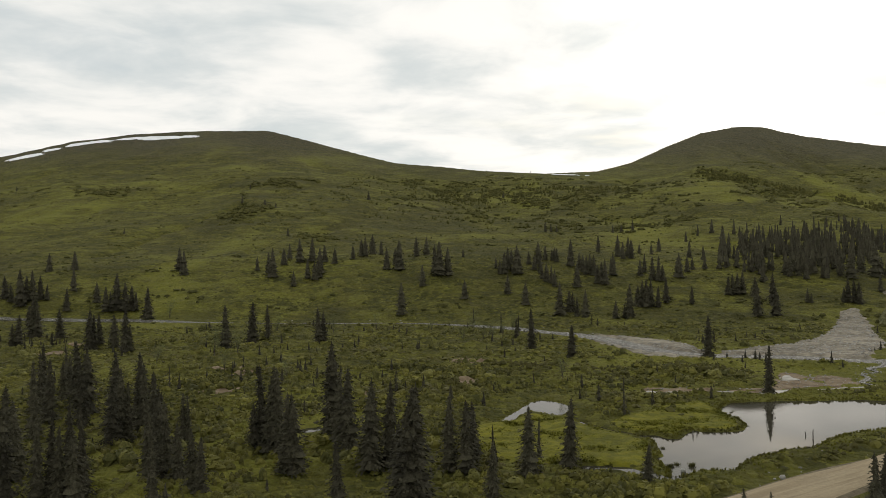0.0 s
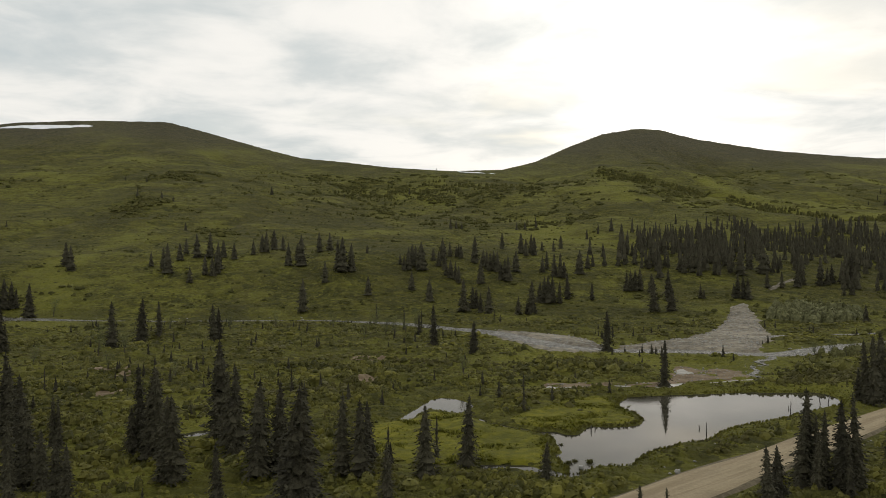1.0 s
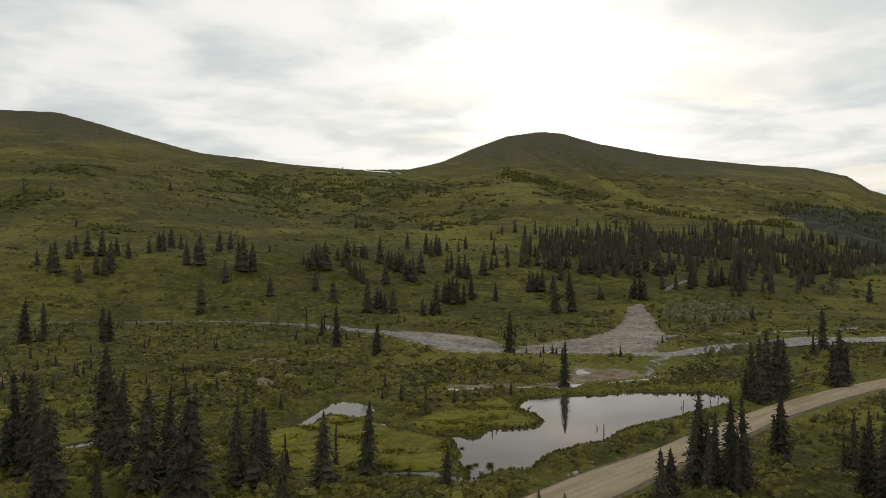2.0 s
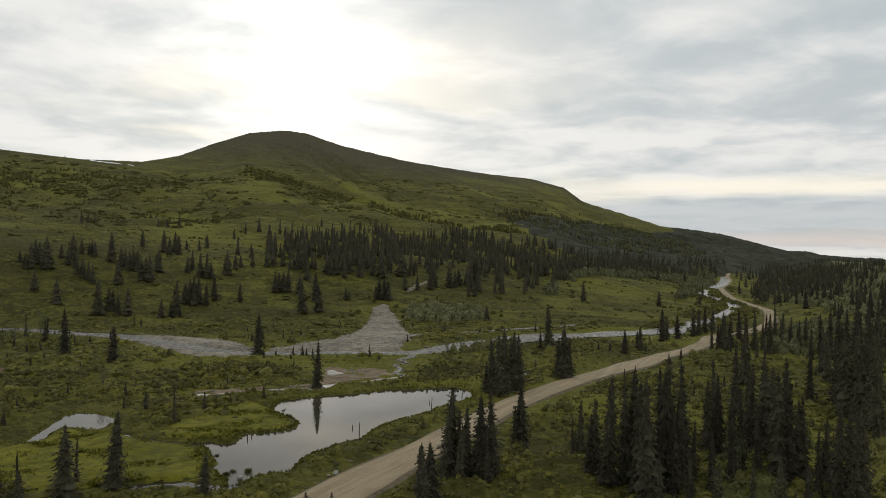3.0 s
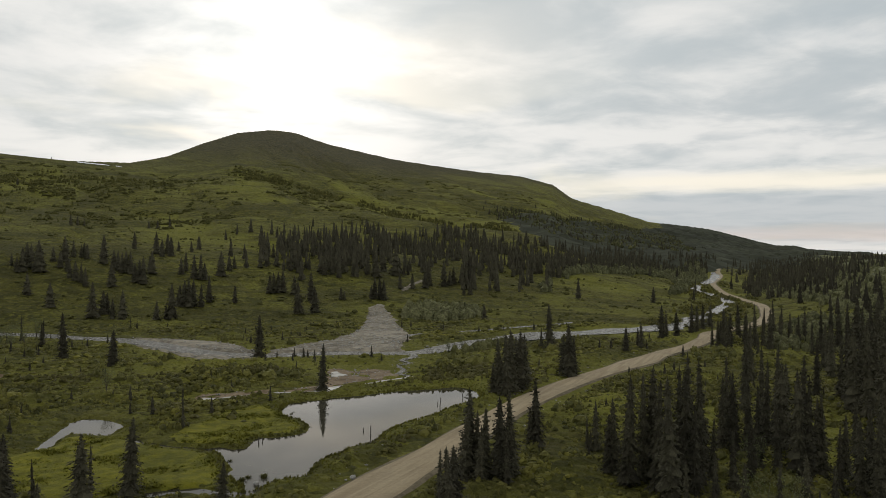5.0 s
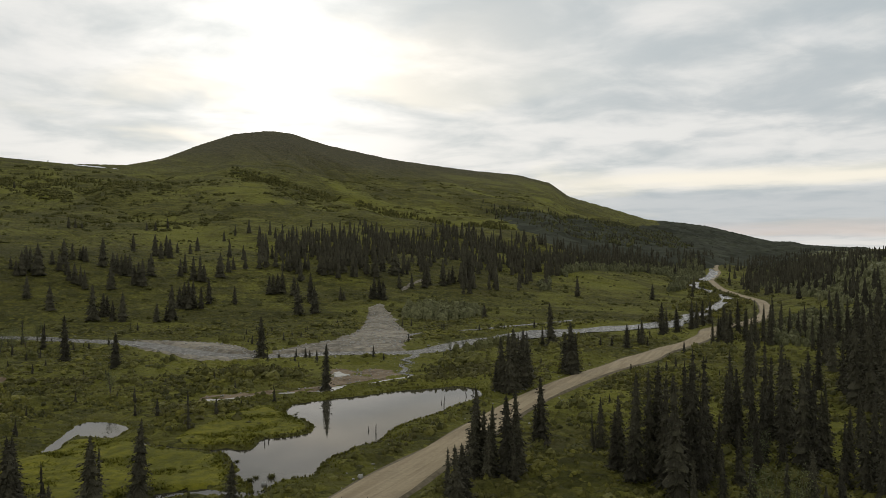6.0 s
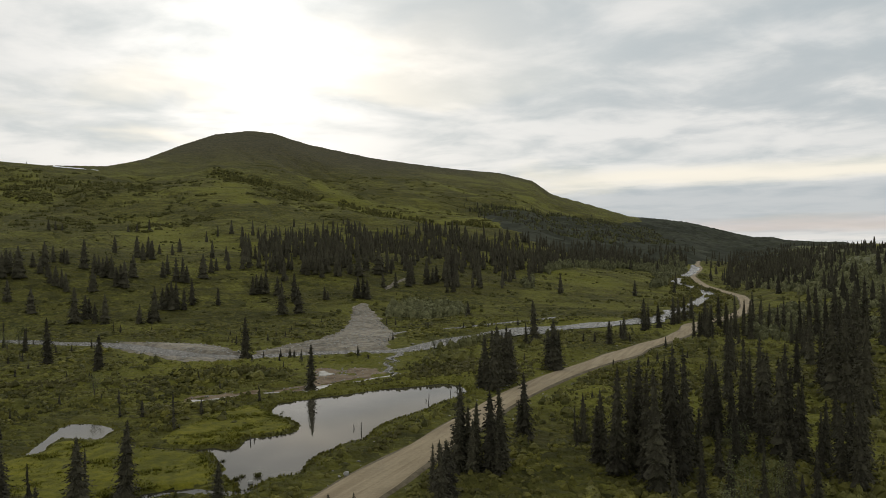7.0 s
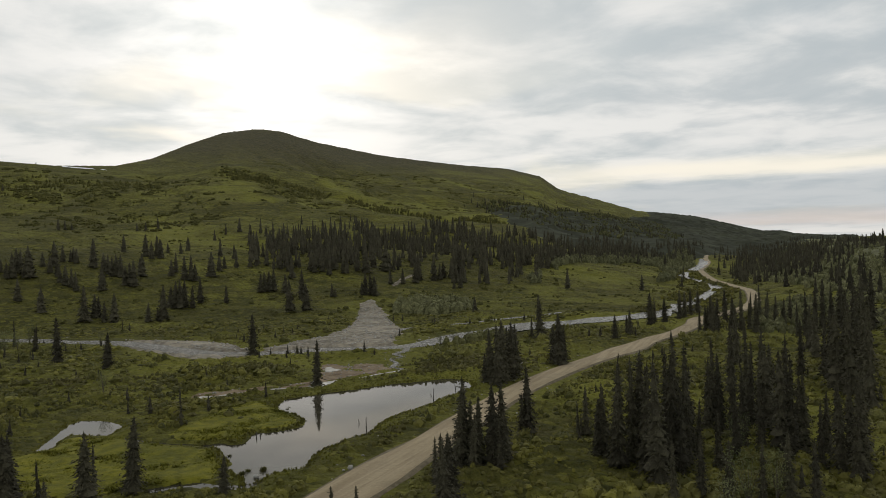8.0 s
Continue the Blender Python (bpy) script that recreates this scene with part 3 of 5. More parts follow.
def build_ground():
    bearings = np.radians(np.concatenate([np.arange(-36, 68, 0.25), np.arange(72, 318, 3.0)]))
    ranges = [0.5, 6, 14, 24, 34, 44, 52, 58]
    r = 62.0
    while r < 4850:
        ranges.append(r)
        r *= 1.006 if r < 380 else 1.0085 if r < 750 else 1.016 if r < 1550 else 1.008 if r < 2750 else 1.025
    ranges = np.array(ranges)
    rr, bb = np.meshgrid(ranges, bearings, indexing="ij")
    x, y = rr * np.sin(bb), rr * np.cos(bb)
    z = land_z(x, y)
    n, m = len(ranges), len(bearings)
    index = np.arange(n * m).reshape(n, m)
    nxt = np.roll(index, -1, 1)
    faces = np.stack([index[:-1], nxt[:-1], nxt[1:], index[1:]], -1)[..., ::-1].reshape(-1, 4)
    ground = new("ground", fast_mesh("ground", np.stack([x, y, z], -1).reshape(-1, 3), faces, TUNDRA, True))
    tagged(ground, "olive-green tundra turf of a broad valley and its hills", "ground", kind="structure")


build_ground()


def flat_sheet(name, ring, z, mat, label, category, lift=None):
    """A closed sheet, filled from its outline by a fine grid that follows the land where lift is given."""
    bm = bmesh.new()
    if lift is None:
        verts = [bm.verts.new((a, b, z)) for a, b in ring]
        bm.faces.new(verts)
        bmesh.ops.triangulate(bm, faces=bm.faces[:])
        data = bpy.data.meshes.new(name)
        bmesh.ops.recalc_face_normals(bm, faces=bm.faces[:])
        if bm.faces[:][0].normal.z < 0:
            bmesh.ops.reverse_faces(bm, faces=bm.faces[:])
        bm.to_mesh(data)
        data.materials.append(mat)
        return tagged(new(name, data), label, category, kind="structure")
    bm.free()
    cell = z
    lo, hi = ring.min(0) - cell, ring.max(0) + cell
    gx, gy = np.meshgrid(np.arange(lo[0], hi[0], cell), np.arange(lo[1], hi[1], cell), indexing="ij")
    d = shore_distance(gx.ravel(), gy.ravel(), ring).reshape(gx.shape)
    h = land_z(gx, gy) + lift * (1 - step(-1.5 * cell, 0.8 * cell, d)) - 0.25 * step(0.2 * cell, 1.2 * cell, d) + 0.08 * waves(gx, gy, 7, 9)
    n, m = gx.shape
    index = np.arange(n * m).reshape(n, m)
    keep = (d[:-1, :-1] < cell * 0.9)
    faces = np.stack([index[:-1, :-1], index[1:, :-1], index[1:, 1:], index[:-1, 1:]], -1)[keep]
    used, inverse = np.unique(faces.ravel(), return_inverse=True)
    verts = np.stack([gx, gy, h], -1).reshape(-1, 3)[used]
    return tagged(new(name, fast_mesh(name, verts, inverse.reshape(-1, 4), mat, True)), label, category, kind="structure")


def ribbon(name, line, half, z, mat, label, category, profile=None, wobble=0.0):
    """A strip along a line; profile: pairs of share across and height."""
    profile = profile or [(-1, 0), (1, 0)]
    way = np.gradient(line, axis=0)
    way /= np.hypot(way[:, 0], way[:, 1])[:, None]
    side = np.stack([way[:, 1], -way[:, 0]], -1)
    rows = []
    half = np.broadcast_to(half, len(line))
    for j, (share, height) in enumerate(profile):
        w = half * share * (1 + wobble * waves(line[:, 0] + 37 * j, line[:, 1], 22, 30 + (j > len(profile) / 2)))
        rows.append(np.column_stack([line + side * w[:, None], z + height]))
    verts = np.stack(rows, 1)
    n, m = verts.shape[:2]
    index = np.arange(n * m).reshape(n, m)
    faces = np.stack([index[:-1, :-1], index[:-1, 1:], index[1:, 1:], index[1:, :-1]], -1).reshape(-1, 4)
    return tagged(new(name, fast_mesh(name, verts.reshape(-1, 3), faces, mat, True)), label, category, kind="structure")


flat_sheet("pond_water", POND, -0.06, POND_WATER, "still grey pond reflecting the overcast sky", "pond")
flat_sheet("side_pond_water", SIDE_POND, -0.06, POND_WATER, "small still pool in green sedge", "pool")
flat_sheet("left_pool_water", LEFT_POOL, -0.06, POND_WATER, "little pool between dark spruces", "pool")
flat_sheet("mud_pool_water", MUD_POOL, 0.05, GLARE_WATER, "bright shallow pool on a mud bank", "pool")
for water_name, line, half, words in (("ditch_water", DITCH, 1.0, "thin water channel between sedge tussocks"), ("gap_water", GAP_CREEK, 0.7, "narrow water channel through sedge"), ("creek_water", CREEK, 1.25 - 0.5 * step(84, 92, CREEK[:, 0]), "shallow creek joining the river and the pond"), ("back_creek_water", BACK_CREEK, 1.1, "shallow creek below a mud bank")):
    ribbon(water_name, line, half, 0.4 * np.maximum(smooth_z(line, 3), 0) - 0.10, POND_WATER if line is DITCH or line is GAP_CREEK else GLARE_WATER, words, "creek")
ribbon("rill_water", RILL, 0.7, 0.4 * np.maximum(smooth_z(RILL, 3), 0) - 0.02, RIVER_WATER, "narrow stony rill winding down to the creek", "creek", None, 0.4)
ribbon("side_branch_water", SIDE_BRANCH, 2.0, smooth_z(SIDE_BRANCH, 4) - 0.25, RIVER_WATER, "shallow side branch of the river", "river")
ribbon("river_water", RIVER, 5.2 + 3.6 * step(130, 170, RIVER[:, 0]) - 3.3 * step(240, 480, np.hypot(RIVER[:, 0], RIVER[:, 1])) * step(100, 200, RIVER[:, 0]) - 2.4 * step(-40, 40, -RIVER[:, 0]) + 5.5 * step(95, 150, -RIVER[:, 0]), RIVER_Z + 0.45 * step(110, 140, RIVER[:, 0]) * (1 - step(300, 400, RIVER[:, 0])) + 0.4 * step(95, 150, -RIVER[:, 0]), RIVER_WATER, "shallow grey river with broken ripples", "river", [(-1, 0), (1, 0)], 0.3)
flat_sheet("gravel_bar", BAR, 1.6, GRAVEL, "pale grey gravel bar of river stones", "gravel bar", 0.42)
flat_sheet("upper_gravel_bar", UPPER_BAR, 1.2, GRAVEL, "thin strip of pale gravel in the meadow", "gravel bar", 0.3)
flat_sheet("sedge_meadow", SEDGE_MEADOW, 1.0, SEDGE, "flat lime-green sedge meadow beside the pond", "meadow", 0.24)
flat_sheet("cape_meadow", ring_points([tuple(q) for q in CAPE], 1.5, 0.3, 10), 1.0, SEDGE, "green sedge tongue reaching into the pond", "meadow", 0.22)
flat_sheet("mud_bank", MUD_BANK, 1.2, MUD, "tan mud bank beside the creek", "mud bank", 0.06)
ribbon("road", ROAD_LINE, ROAD_WIDE, ROAD_Z, ROAD, "packed tan gravel road with faint wheel tracks", "road", [(-1.0, -0.06), (-0.62, 0.04), (-0.42, 0.0), (-0.2, 0.06), (0, 0.085), (0.2, 0.06), (0.42, 0.0), (0.62, 0.04), (1.0, -0.06)], 0.07)
for side_name, sign in (("road_shoulder", 1), ("road_shoulder", -1)):
    ribbon(side_name, ROAD_LINE, ROAD_WIDE, ROAD_Z, SHOULDER, "loose dark gravel shoulder of the road", "road shoulder", [(sign * 0.92, -0.09), (sign * 1.07, -0.12), (sign * 1.3, -0.5)][::sign], 0.10)


# ---- spruces ----
def spruce_crown(rng, boughs, slim, blades, ragged, inner=0.62):
    """A crown for a tree 1 high: drooping boughs round the stem, each a few tapered blades."""
    verts, faces = [], []

    def quad(a, b, c, d):
        i = len(verts)
        verts.extend((a, b, c, d))
        faces.append((i, i + 1, i + 2, i + 3))

    def profile(z):
        return (0.05 + 1.05 * (1 - z) ** 0.76) * min(1.0, 0.4 + 5.0 * (1 - z))

    up = np.array((0, 0, 1.0))
    bulge = rng.uniform(0, 6.28, 6)
    tiers = max(7, int(boughs / 7.5))
    level = 0.045 + 0.925 * ((np.arange(tiers) + rng.uniform(0.1, 0.9, tiers)) / tiers) ** 1.06
    spread = rng.uniform(1 - 1.1 * ragged, 1 + 0.7 * ragged, tiers)
    # the dense inner foliage: a ragged skirt of needles at each whorl
    sides = 5 if boughs < 60 else 7 if boughs < 150 else 10
    gap = 0.93 / tiers
    for z, s in zip(level, spread):
        wide = slim * profile(z) * min(1, 0.55 + 4.5 * z) * inner * s
        turn = rng.uniform(0, 6.283)
        k = len(verts)
        for i in range(sides):
            a = turn + 6.283 * i / sides
            verts.append(np.array((0.34 * wide * math.cos(a), 0.34 * wide * math.sin(a), min(1.0, z + gap * 1.5))))
        for i in range(sides):
            a = turn + 6.283 * (i + rng.uniform(-0.25, 0.25)) / sides
            w = wide * (rng.uniform(0.62, 1.28) if sides < 10 else rng.uniform(0.35, 1.45))
            verts.append(np.array((w * math.cos(a), w * math.sin(a), max(0.02, z - 0.35 * w - gap * rng.uniform(0.0, 0.5)))))
        for i in range(sides):
            faces.append((k + sides + i, k + sides + (i + 1) % sides, k + (i + 1) % sides, k + i))
    for i in range(boughs):
        tier = int(tiers * (i / boughs) ** 1.12)
        z = min(0.975, level[tier] + rng.normal(0, 0.006))
        a = 2.39996 * i + rng.uniform(-0.35, 0.35)
        out = np.array((math.cos(a), math.sin(a), 0))
        side = np.array((-out[1], out[0], 0))
        reach = slim * profile(z) * min(1, 0.55 + 4.5 * z)
        reach *= spread[tier]
        reach *= 1 + ragged * (math.sin(3 * a + 9 * z + bulge[0]) + math.sin(23 * z + bulge[1]) + math.sin(2 * a - 31 * z + bulge[2])) * 0.6
        length = reach * rng.uniform(1 - 1.5 * ragged, 1 + 0.8 * ragged)
        root = np.array((0, 0, z))
        droop = length * rng.uniform(0.1, 0.5) * (1 if z < 0.8 else -0.2)
        mid = root + out * length * 0.55 - up * droop * 0.3
        tip = root + out * length - up * droop * rng.uniform(0.7, 1.0)
        if blades < 2:
            w = length * 0.3 + 0.006
            quad(root - side * w * 0.3, mid - side * w, tip - side * w * 0.2, tip + side * w * 0.2)
            quad(root + side * w * 0.3, root - side * w * 0.3, tip + side * w * 0.2, mid + side * w)
            continue
        # needle sprays along the bough
        for share, size in ((0.42, 0.28), (0.6, 0.26), (0.76, 0.24), (0.9, 0.2), (1.0, 0.16)) if boughs > 150 else ((0.5, 0.30), (0.78, 0.27), (1.0, 0.22)):
            c = root + (mid - root) * share * 2 if share <= 0.5 else mid + (tip - mid) * (share - 0.5) * 2
            c = c + rng.normal(0, 0.004, 3)
            half = min(max(0.014, length * size), 0.021 if boughs > 150 else 0.034) * rng.uniform(0.75, 1.3)
            u = out + side * rng.uniform(-0.7, 0.7) - up * rng.uniform(0.0, 0.7)
            u /= np.linalg.norm(u)
            v = np.cross(u, up + rng.normal(0, 0.45, 3))
            v /= np.linalg.norm(v) + 1e-9
            quad(c - u * half * 0.8, c - v * half * 0.55, c + u * half, c + v * half * 0.55)
    for a in (0, 1.57):
        s = np.array((math.cos(a), math.sin(a), 0)) * 0.007
        top = np.array((0, 0, 1.01))
        quad(np.array((0, 0, 0.88)) - s, np.array((0, 0, 0.88)) + s, top + s * 0.3, top - s * 0.3)
    return np.array(verts), np.array(faces)


def trunk_mesh(rng, radius, sides=7):
    verts, faces = [], []
    rings = [(-0.03, 1.5), (0.0, 1.15), (0.05, 1.0), (0.3, 0.78), (0.6, 0.45), (0.9, 0.14), (0.98, 0.03)]
    lean = rng.uniform(-0.006, 0.006, (len(rings), 2))
    for (z, s), (dx, dy) in zip(rings, lean):
        for i in range(sides):
            a = 6.283 * i / sides
            verts.append((dx + radius * s * math.cos(a), dy + radius * s * math.sin(a), z))
    for j in range(len(rings) - 1):
        for i in range(sides):
            faces.append((j * sides + i, j * sides + (i + 1) % sides, (j + 1) * sides + (i + 1) % sides, (j + 1) * sides + i))
    return np.array(verts), np.array(faces)


def spruce_thing(seed, boughs, slim, blades, ragged, label):
    rng = np.random.RandomState(seed)
    tree = tagged(new("spruce_tree"), label, "spruce tree", "spruces of the valley")
    for part_name, (v, f), mat in (("trunk", trunk_mesh(rng, 0.014), BARK), ("crown", spruce_crown(rng, boughs, slim, blades, ragged, 0.6 if boughs > 150 else 0.7 if boughs > 100 else 0.45), NEEDLES)):
        ob = new(part_name, fast_mesh(part_name, v, f, mat, False))
        ob.parent = tree
    return tree


KINDS = {
    "full": [spruce_thing(11 + i, 224, s, 2, r, "dark green full-skirted spruce on the valley floor") for i, (s, r) in enumerate(((0.20, 0.17), (0.18, 0.2), (0.215, 0.18), (0.19, 0.22)))],
    "slim": [spruce_thing(31 + i, 208, s, 2, r, "slender dark spruce with a ragged narrow crown") for i, (s, r) in enumerate(((0.15, 0.2), (0.135, 0.22), (0.16, 0.2)))],
    "far": [spruce_thing(51 + i, 150, s, 2, r, "small dark spruce on the far bank and slope") for i, (s, r) in enumerate(((0.215, 0.15), (0.19, 0.17), (0.235, 0.14)))],
    "broad": [spruce_thing(91 + i, 224, s, 2, r, "broad dark spruce standing alone by the river") for i, (s, r) in enumerate(((0.25, 0.15), (0.225, 0.17)))],
    "thin": [spruce_thing(71, 90, 0.13, 2, 0.4, "sparse half-dead young spruce with thin boughs")],
}
used_first = set()


def plant(kind, x, y, height, rng, girth=1.0):
    tree = KINDS[kind][rng.randint(len(KINDS[kind]))]
    z = float(land_z(np.array([x]), np.array([y]))[0]) - 0.05
    wide = rng.uniform(0.9, 1.15) * girth
    height = min(height, 18) * 1.03
    m = pose(x, y, z, rng.uniform(-2, 2), rng.uniform(-2, 2), rng.uniform(0, 360)) @ Matrix.Diagonal((height * wide, height * wide, height, 1))
    if tree.name in used_first:
        made = copy_thing(tree, m)
        made.matrix_basis = m
    else:
        used_first.add(tree.name)
        tree.matrix_basis = m


FAR_BANK_TREES = [
    (-215.4, 389.9, 11.2), (-209.6, 384.3, 8.6), (-202.7, 380.2, 25.7), (-203.2, 386.4, 12.5), (-200.4, 387.8, 15.3), (-198.7, 391.2, 11.8), (-195.5, 391.0, 7.9), (-180.0, 378.8, 11.7),
    (-156.6, 381.0, 23.0), (-161.6, 379.9, 12.3), (-159.1, 380.3, 9.6), (-171.0, 392.0, 10.4), (-152.1, 380.5, 13.7), (-149.6, 381.2, 12.0), (-147.5, 380.8, 9.3), (-137.8, 370.2, 14.6),
]
BENCH_TREES = [
    (-220.6, 444.6, 10.5), (-207.4, 447.2, 10.9), (-189.3, 406.7, 11.7), (-151.2, 456.6, 12.8), (-145.5, 447.1, 13.8), (-18.0, 365.2, 14.9), (-9.3, 408.7, 11.1), (12.0, 388.2, 9.2),
]
SLOPE_TREES = [
    (-104.3, 448.9, 8.0), (-96.4, 442.3, 11.7), (-92.5, 434.5, 15.6), (-91.3, 459.8, 9.9), (-90.9, 475.0, 9.5), (-83.4, 466.9, 13.7), (-76.3, 468.8, 14.4), (-67.7, 443.0, 14.3),
    (-68.9, 468.8, 10.1), (-62.1, 463.3, 9.3), (-72.6, 430.6, 10.8), (-78.2, 419.4, 8.4), (-68.7, 429.9, 9.9), (-66.9, 434.3, 10.0), (-52.8, 475.0, 8.5), (-48.7, 484.6, 10.4),
    (-46.2, 484.1, 12.1), (-43.5, 503.7, 12.6), (-37.1, 491.6, 9.5), (-30.3, 444.4, 12.1), (-23.4, 446.3, 16.9), (-26.4, 458.6, 9.9), (-14.8, 478.2, 12.0), (-8.5, 472.4, 10.8),
    (-3.0, 421.9, 16.0), (-0.6, 419.2, 18.0), (4.0, 421.2, 14.5), (13.0, 455.0, 5.2),
]
SLOPE_TREES_B = [
    (30.7, 437.6, 6.2), (32.4, 429.6, 7.5), (34.8, 430.0, 12.0), (37.3, 436.8, 12.0), (40.3, 450.0, 8.5), (41.9, 431.9, 15.2), (43.2, 432.3, 8.2), (34.0, 398.1, 9.9),
    (41.1, 380.2, 10.6), (50.6, 453.3, 7.5), (52.5, 441.3, 8.4), (56.3, 455.0, 13.1), (54.6, 424.7, 8.2), (62.0, 467.5, 9.0), (56.4, 420.0, 9.5), (66.0, 468.2, 6.7),
    (67.5, 468.7, 7.9), (68.3, 465.0, 8.1), (59.6, 411.6, 9.1), (58.5, 415.9, 9.4), (55.0, 435.7, 8.4), (75.1, 455.4, 15.5), (71.1, 410.6, 11.9), (78.4, 446.2, 9.4),
    (79.5, 440.5, 10.2), (80.4, 435.1, 10.1), (82.3, 434.9, 11.0), (83.9, 432.0, 11.2),
]
SLOPE_TREES_C = [
    (83.0, 416.9, 9.7), (84.9, 415.9, 11.1), (86.1, 412.9, 13.3), (101.8, 511.2, 10.9), (94.4, 432.1, 11.7), (93.8, 434.5, 8.2), (109.3, 488.0, 13.2), (109.9, 476.8, 10.4),
    (116.8, 492.3, 12.4), (115.8, 479.3, 10.8), (136.5, 545.0, 6.8), (108.7, 429.7, 8.9), (112.6, 435.6, 10.5), (113.1, 421.2, 12.6), (115.9, 418.9, 13.2), (117.9, 418.9, 8.8),
    (154.0, 559.9, 9.8), (141.6, 532.6, 7.4), (129.4, 428.2, 13.3), (137.2, 439.3, 8.4), (142.1, 445.6, 7.3), (181.1, 443.8, 10.6), (188.7, 425.7, 10.4), (192.7, 425.1, 13.7),
    (202.0, 417.0, 8.1), (218.9, 431.3, 11.9), (215.8, 414.7, 16.4), (232.5, 436.5, 12.2), (233.2, 422.4, 17.7), (253.4, 446.5, 8.3), (256.9, 446.6, 8.4),
]
MEADOW_TREES = [
    (54.3, 356.2, 14.8), (59.3, 362.5, 10.0), (61.4, 365.4, 8.9), (61.2, 352.1, 8.8), (64.7, 349.8, 12.3), (76.6, 343.5, 8.1), (81.0, 345.8, 5.9), (83.1, 345.1, 14.6),
    (93.3, 372.8, 9.5), (94.9, 371.2, 12.3), (97.0, 369.7, 12.8), (99.5, 372.4, 12.4), (102.0, 368.6, 10.3), (108.1, 376.9, 12.4), (119.7, 374.6, 8.6), (142.9, 391.0, 9.2),
    (145.7, 392.2, 10.4), (147.7, 391.7, 10.4), (150.5, 392.7, 11.6), (154.4, 387.2, 9.5), (135.8, 336.4, 14.3), (154.7, 366.6, 14.4), (144.4, 337.7, 12.0), (172.6, 370.2, 6.9),
    (173.9, 369.0, 4.8),
]
MEADOW_TREES_B = [
    (188.9, 364.7, 11.5), (189.9, 361.0, 10.6), (191.4, 359.6, 10.0), (187.1, 364.9, 7.2), (215.9, 386.4, 8.7), (223.5, 385.9, 8.8), (232.6, 387.4, 12.1), (238.5, 392.1, 9.7),
    (195.3, 277.4, 6.5), (247.8, 391.6, 11.5), (252.7, 393.2, 9.2), (257.5, 396.2, 10.0), (264.8, 394.0, 13.4), (266.8, 393.2, 15.1), (243.5, 364.4, 6.2), (247.5, 364.2, 9.3),
    (312.6, 348.8, 11.4), (352.1, 328.4, 9.2),
]
RIVER_TREES = [
    (26.6, 267.5, 7.1), (27.7, 230.8, 12.0), (36.4, 211.3, 9.0), (72.6, 208.5, 11.5), (66.1, 152.9, 9.8), (83.5, 204.4, 2.8), (84.4, 203.8, 2.3),
]
RIVER_TREES_B = [
    (-146.9, 282.9, 14.5), (-145.1, 282.8, 13.5), (-175.5, 335.7, 8.9), (-136.8, 254.4, 10.3), (-138.9, 254.6, 7.5), (-135.2, 279.5, 10.5), (-128.0, 258.8, 4.3), (-108.2, 241.9, 13.0),
    (-107.5, 243.4, 10.7), (-107.6, 248.3, 9.5), (-101.4, 244.5, 10.6), (-94.1, 234.6, 13.2), (-93.3, 236.0, 7.7), (-65.2, 239.5, 13.2), (-61.1, 255.7, 13.5), (-58.5, 268.4, 11.4),
    (-38.8, 253.5, 10.8), (-37.8, 256.9, 10.0),
]
WOOD_LEFT = [
    (-54.3, 96.7, 10.8), (-60.8, 116.4, 11.6), (-72.2, 142.6, 11.8), (-68.7, 134.4, 10.9), (-64.8, 129.3, 10.5), (-75.1, 157.0, 8.9), (-72.9, 154.2, 8.6), (-64.5, 139.4, 12.1),
    (-60.5, 134.0, 11.8), (-70.0, 145.3, 8.5), (-57.1, 124.4, 10.1), (-43.0, 82.3, 9.9), (-42.5, 84.3, 10.2), (-40.7, 82.2, 8.7), (-41.5, 86.5, 10.4), (-38.8, 82.2, 8.7),
    (-39.6, 86.4, 9.4), (-46.8, 82.4, 10.0), (-50.1, 91.4, 9.6),
]
WOOD_LEFT_B = [
    (-51.5, 124.1, 11.9), (-45.8, 112.0, 10.8), (-45.6, 108.5, 8.9), (-46.5, 121.7, 12.3), (-45.0, 119.6, 10.6), (-44.8, 111.9, 9.1), (-40.6, 111.7, 9.9), (-34.2, 95.9, 10.8),
    (-32.7, 93.3, 9.1), (-33.9, 90.8, 8.2), (-36.4, 111.6, 7.5), (-35.6, 111.5, 7.0), (-26.7, 84.9, 6.7), (-25.4, 83.8, 6.3), (-29.4, 79.9, 7.9), (-30.3, 90.7, 6.8),
]
WOOD_NEAR = [
    (-23.9, 107.5, 11.4), (-22.1, 104.2, 9.3), (-21.3, 104.2, 11.6), (-20.6, 103.5, 11.3), (-24.7, 105.9, 6.7), (-17.6, 94.0, 9.8), (-16.9, 94.0, 9.8), (-15.2, 118.2, 13.8),
    (-15.7, 117.4, 10.6), (-13.3, 110.5, 9.8), (-11.8, 107.0, 11.5), (-8.9, 75.6, 7.5), (-7.5, 99.1, 11.1), (-5.2, 97.6, 10.9), (-7.5, 94.9, 9.9), (-1.5, 76.3, 13.0),
    (-1.9, 75.4, 11.2), (-3.0, 81.0, 8.6), (-0.9, 80.9, 12.8), (2.4, 94.0, 9.6), (4.7, 92.9, 8.8), (7.3, 84.4, 6.2),
]
WOOD_NEAR_B = [
    (5.7, 99.9, 7.8), (12.3, 93.3, 8.4), (17.8, 96.7, 8.7), (26.0, 89.4, 4.2),
]
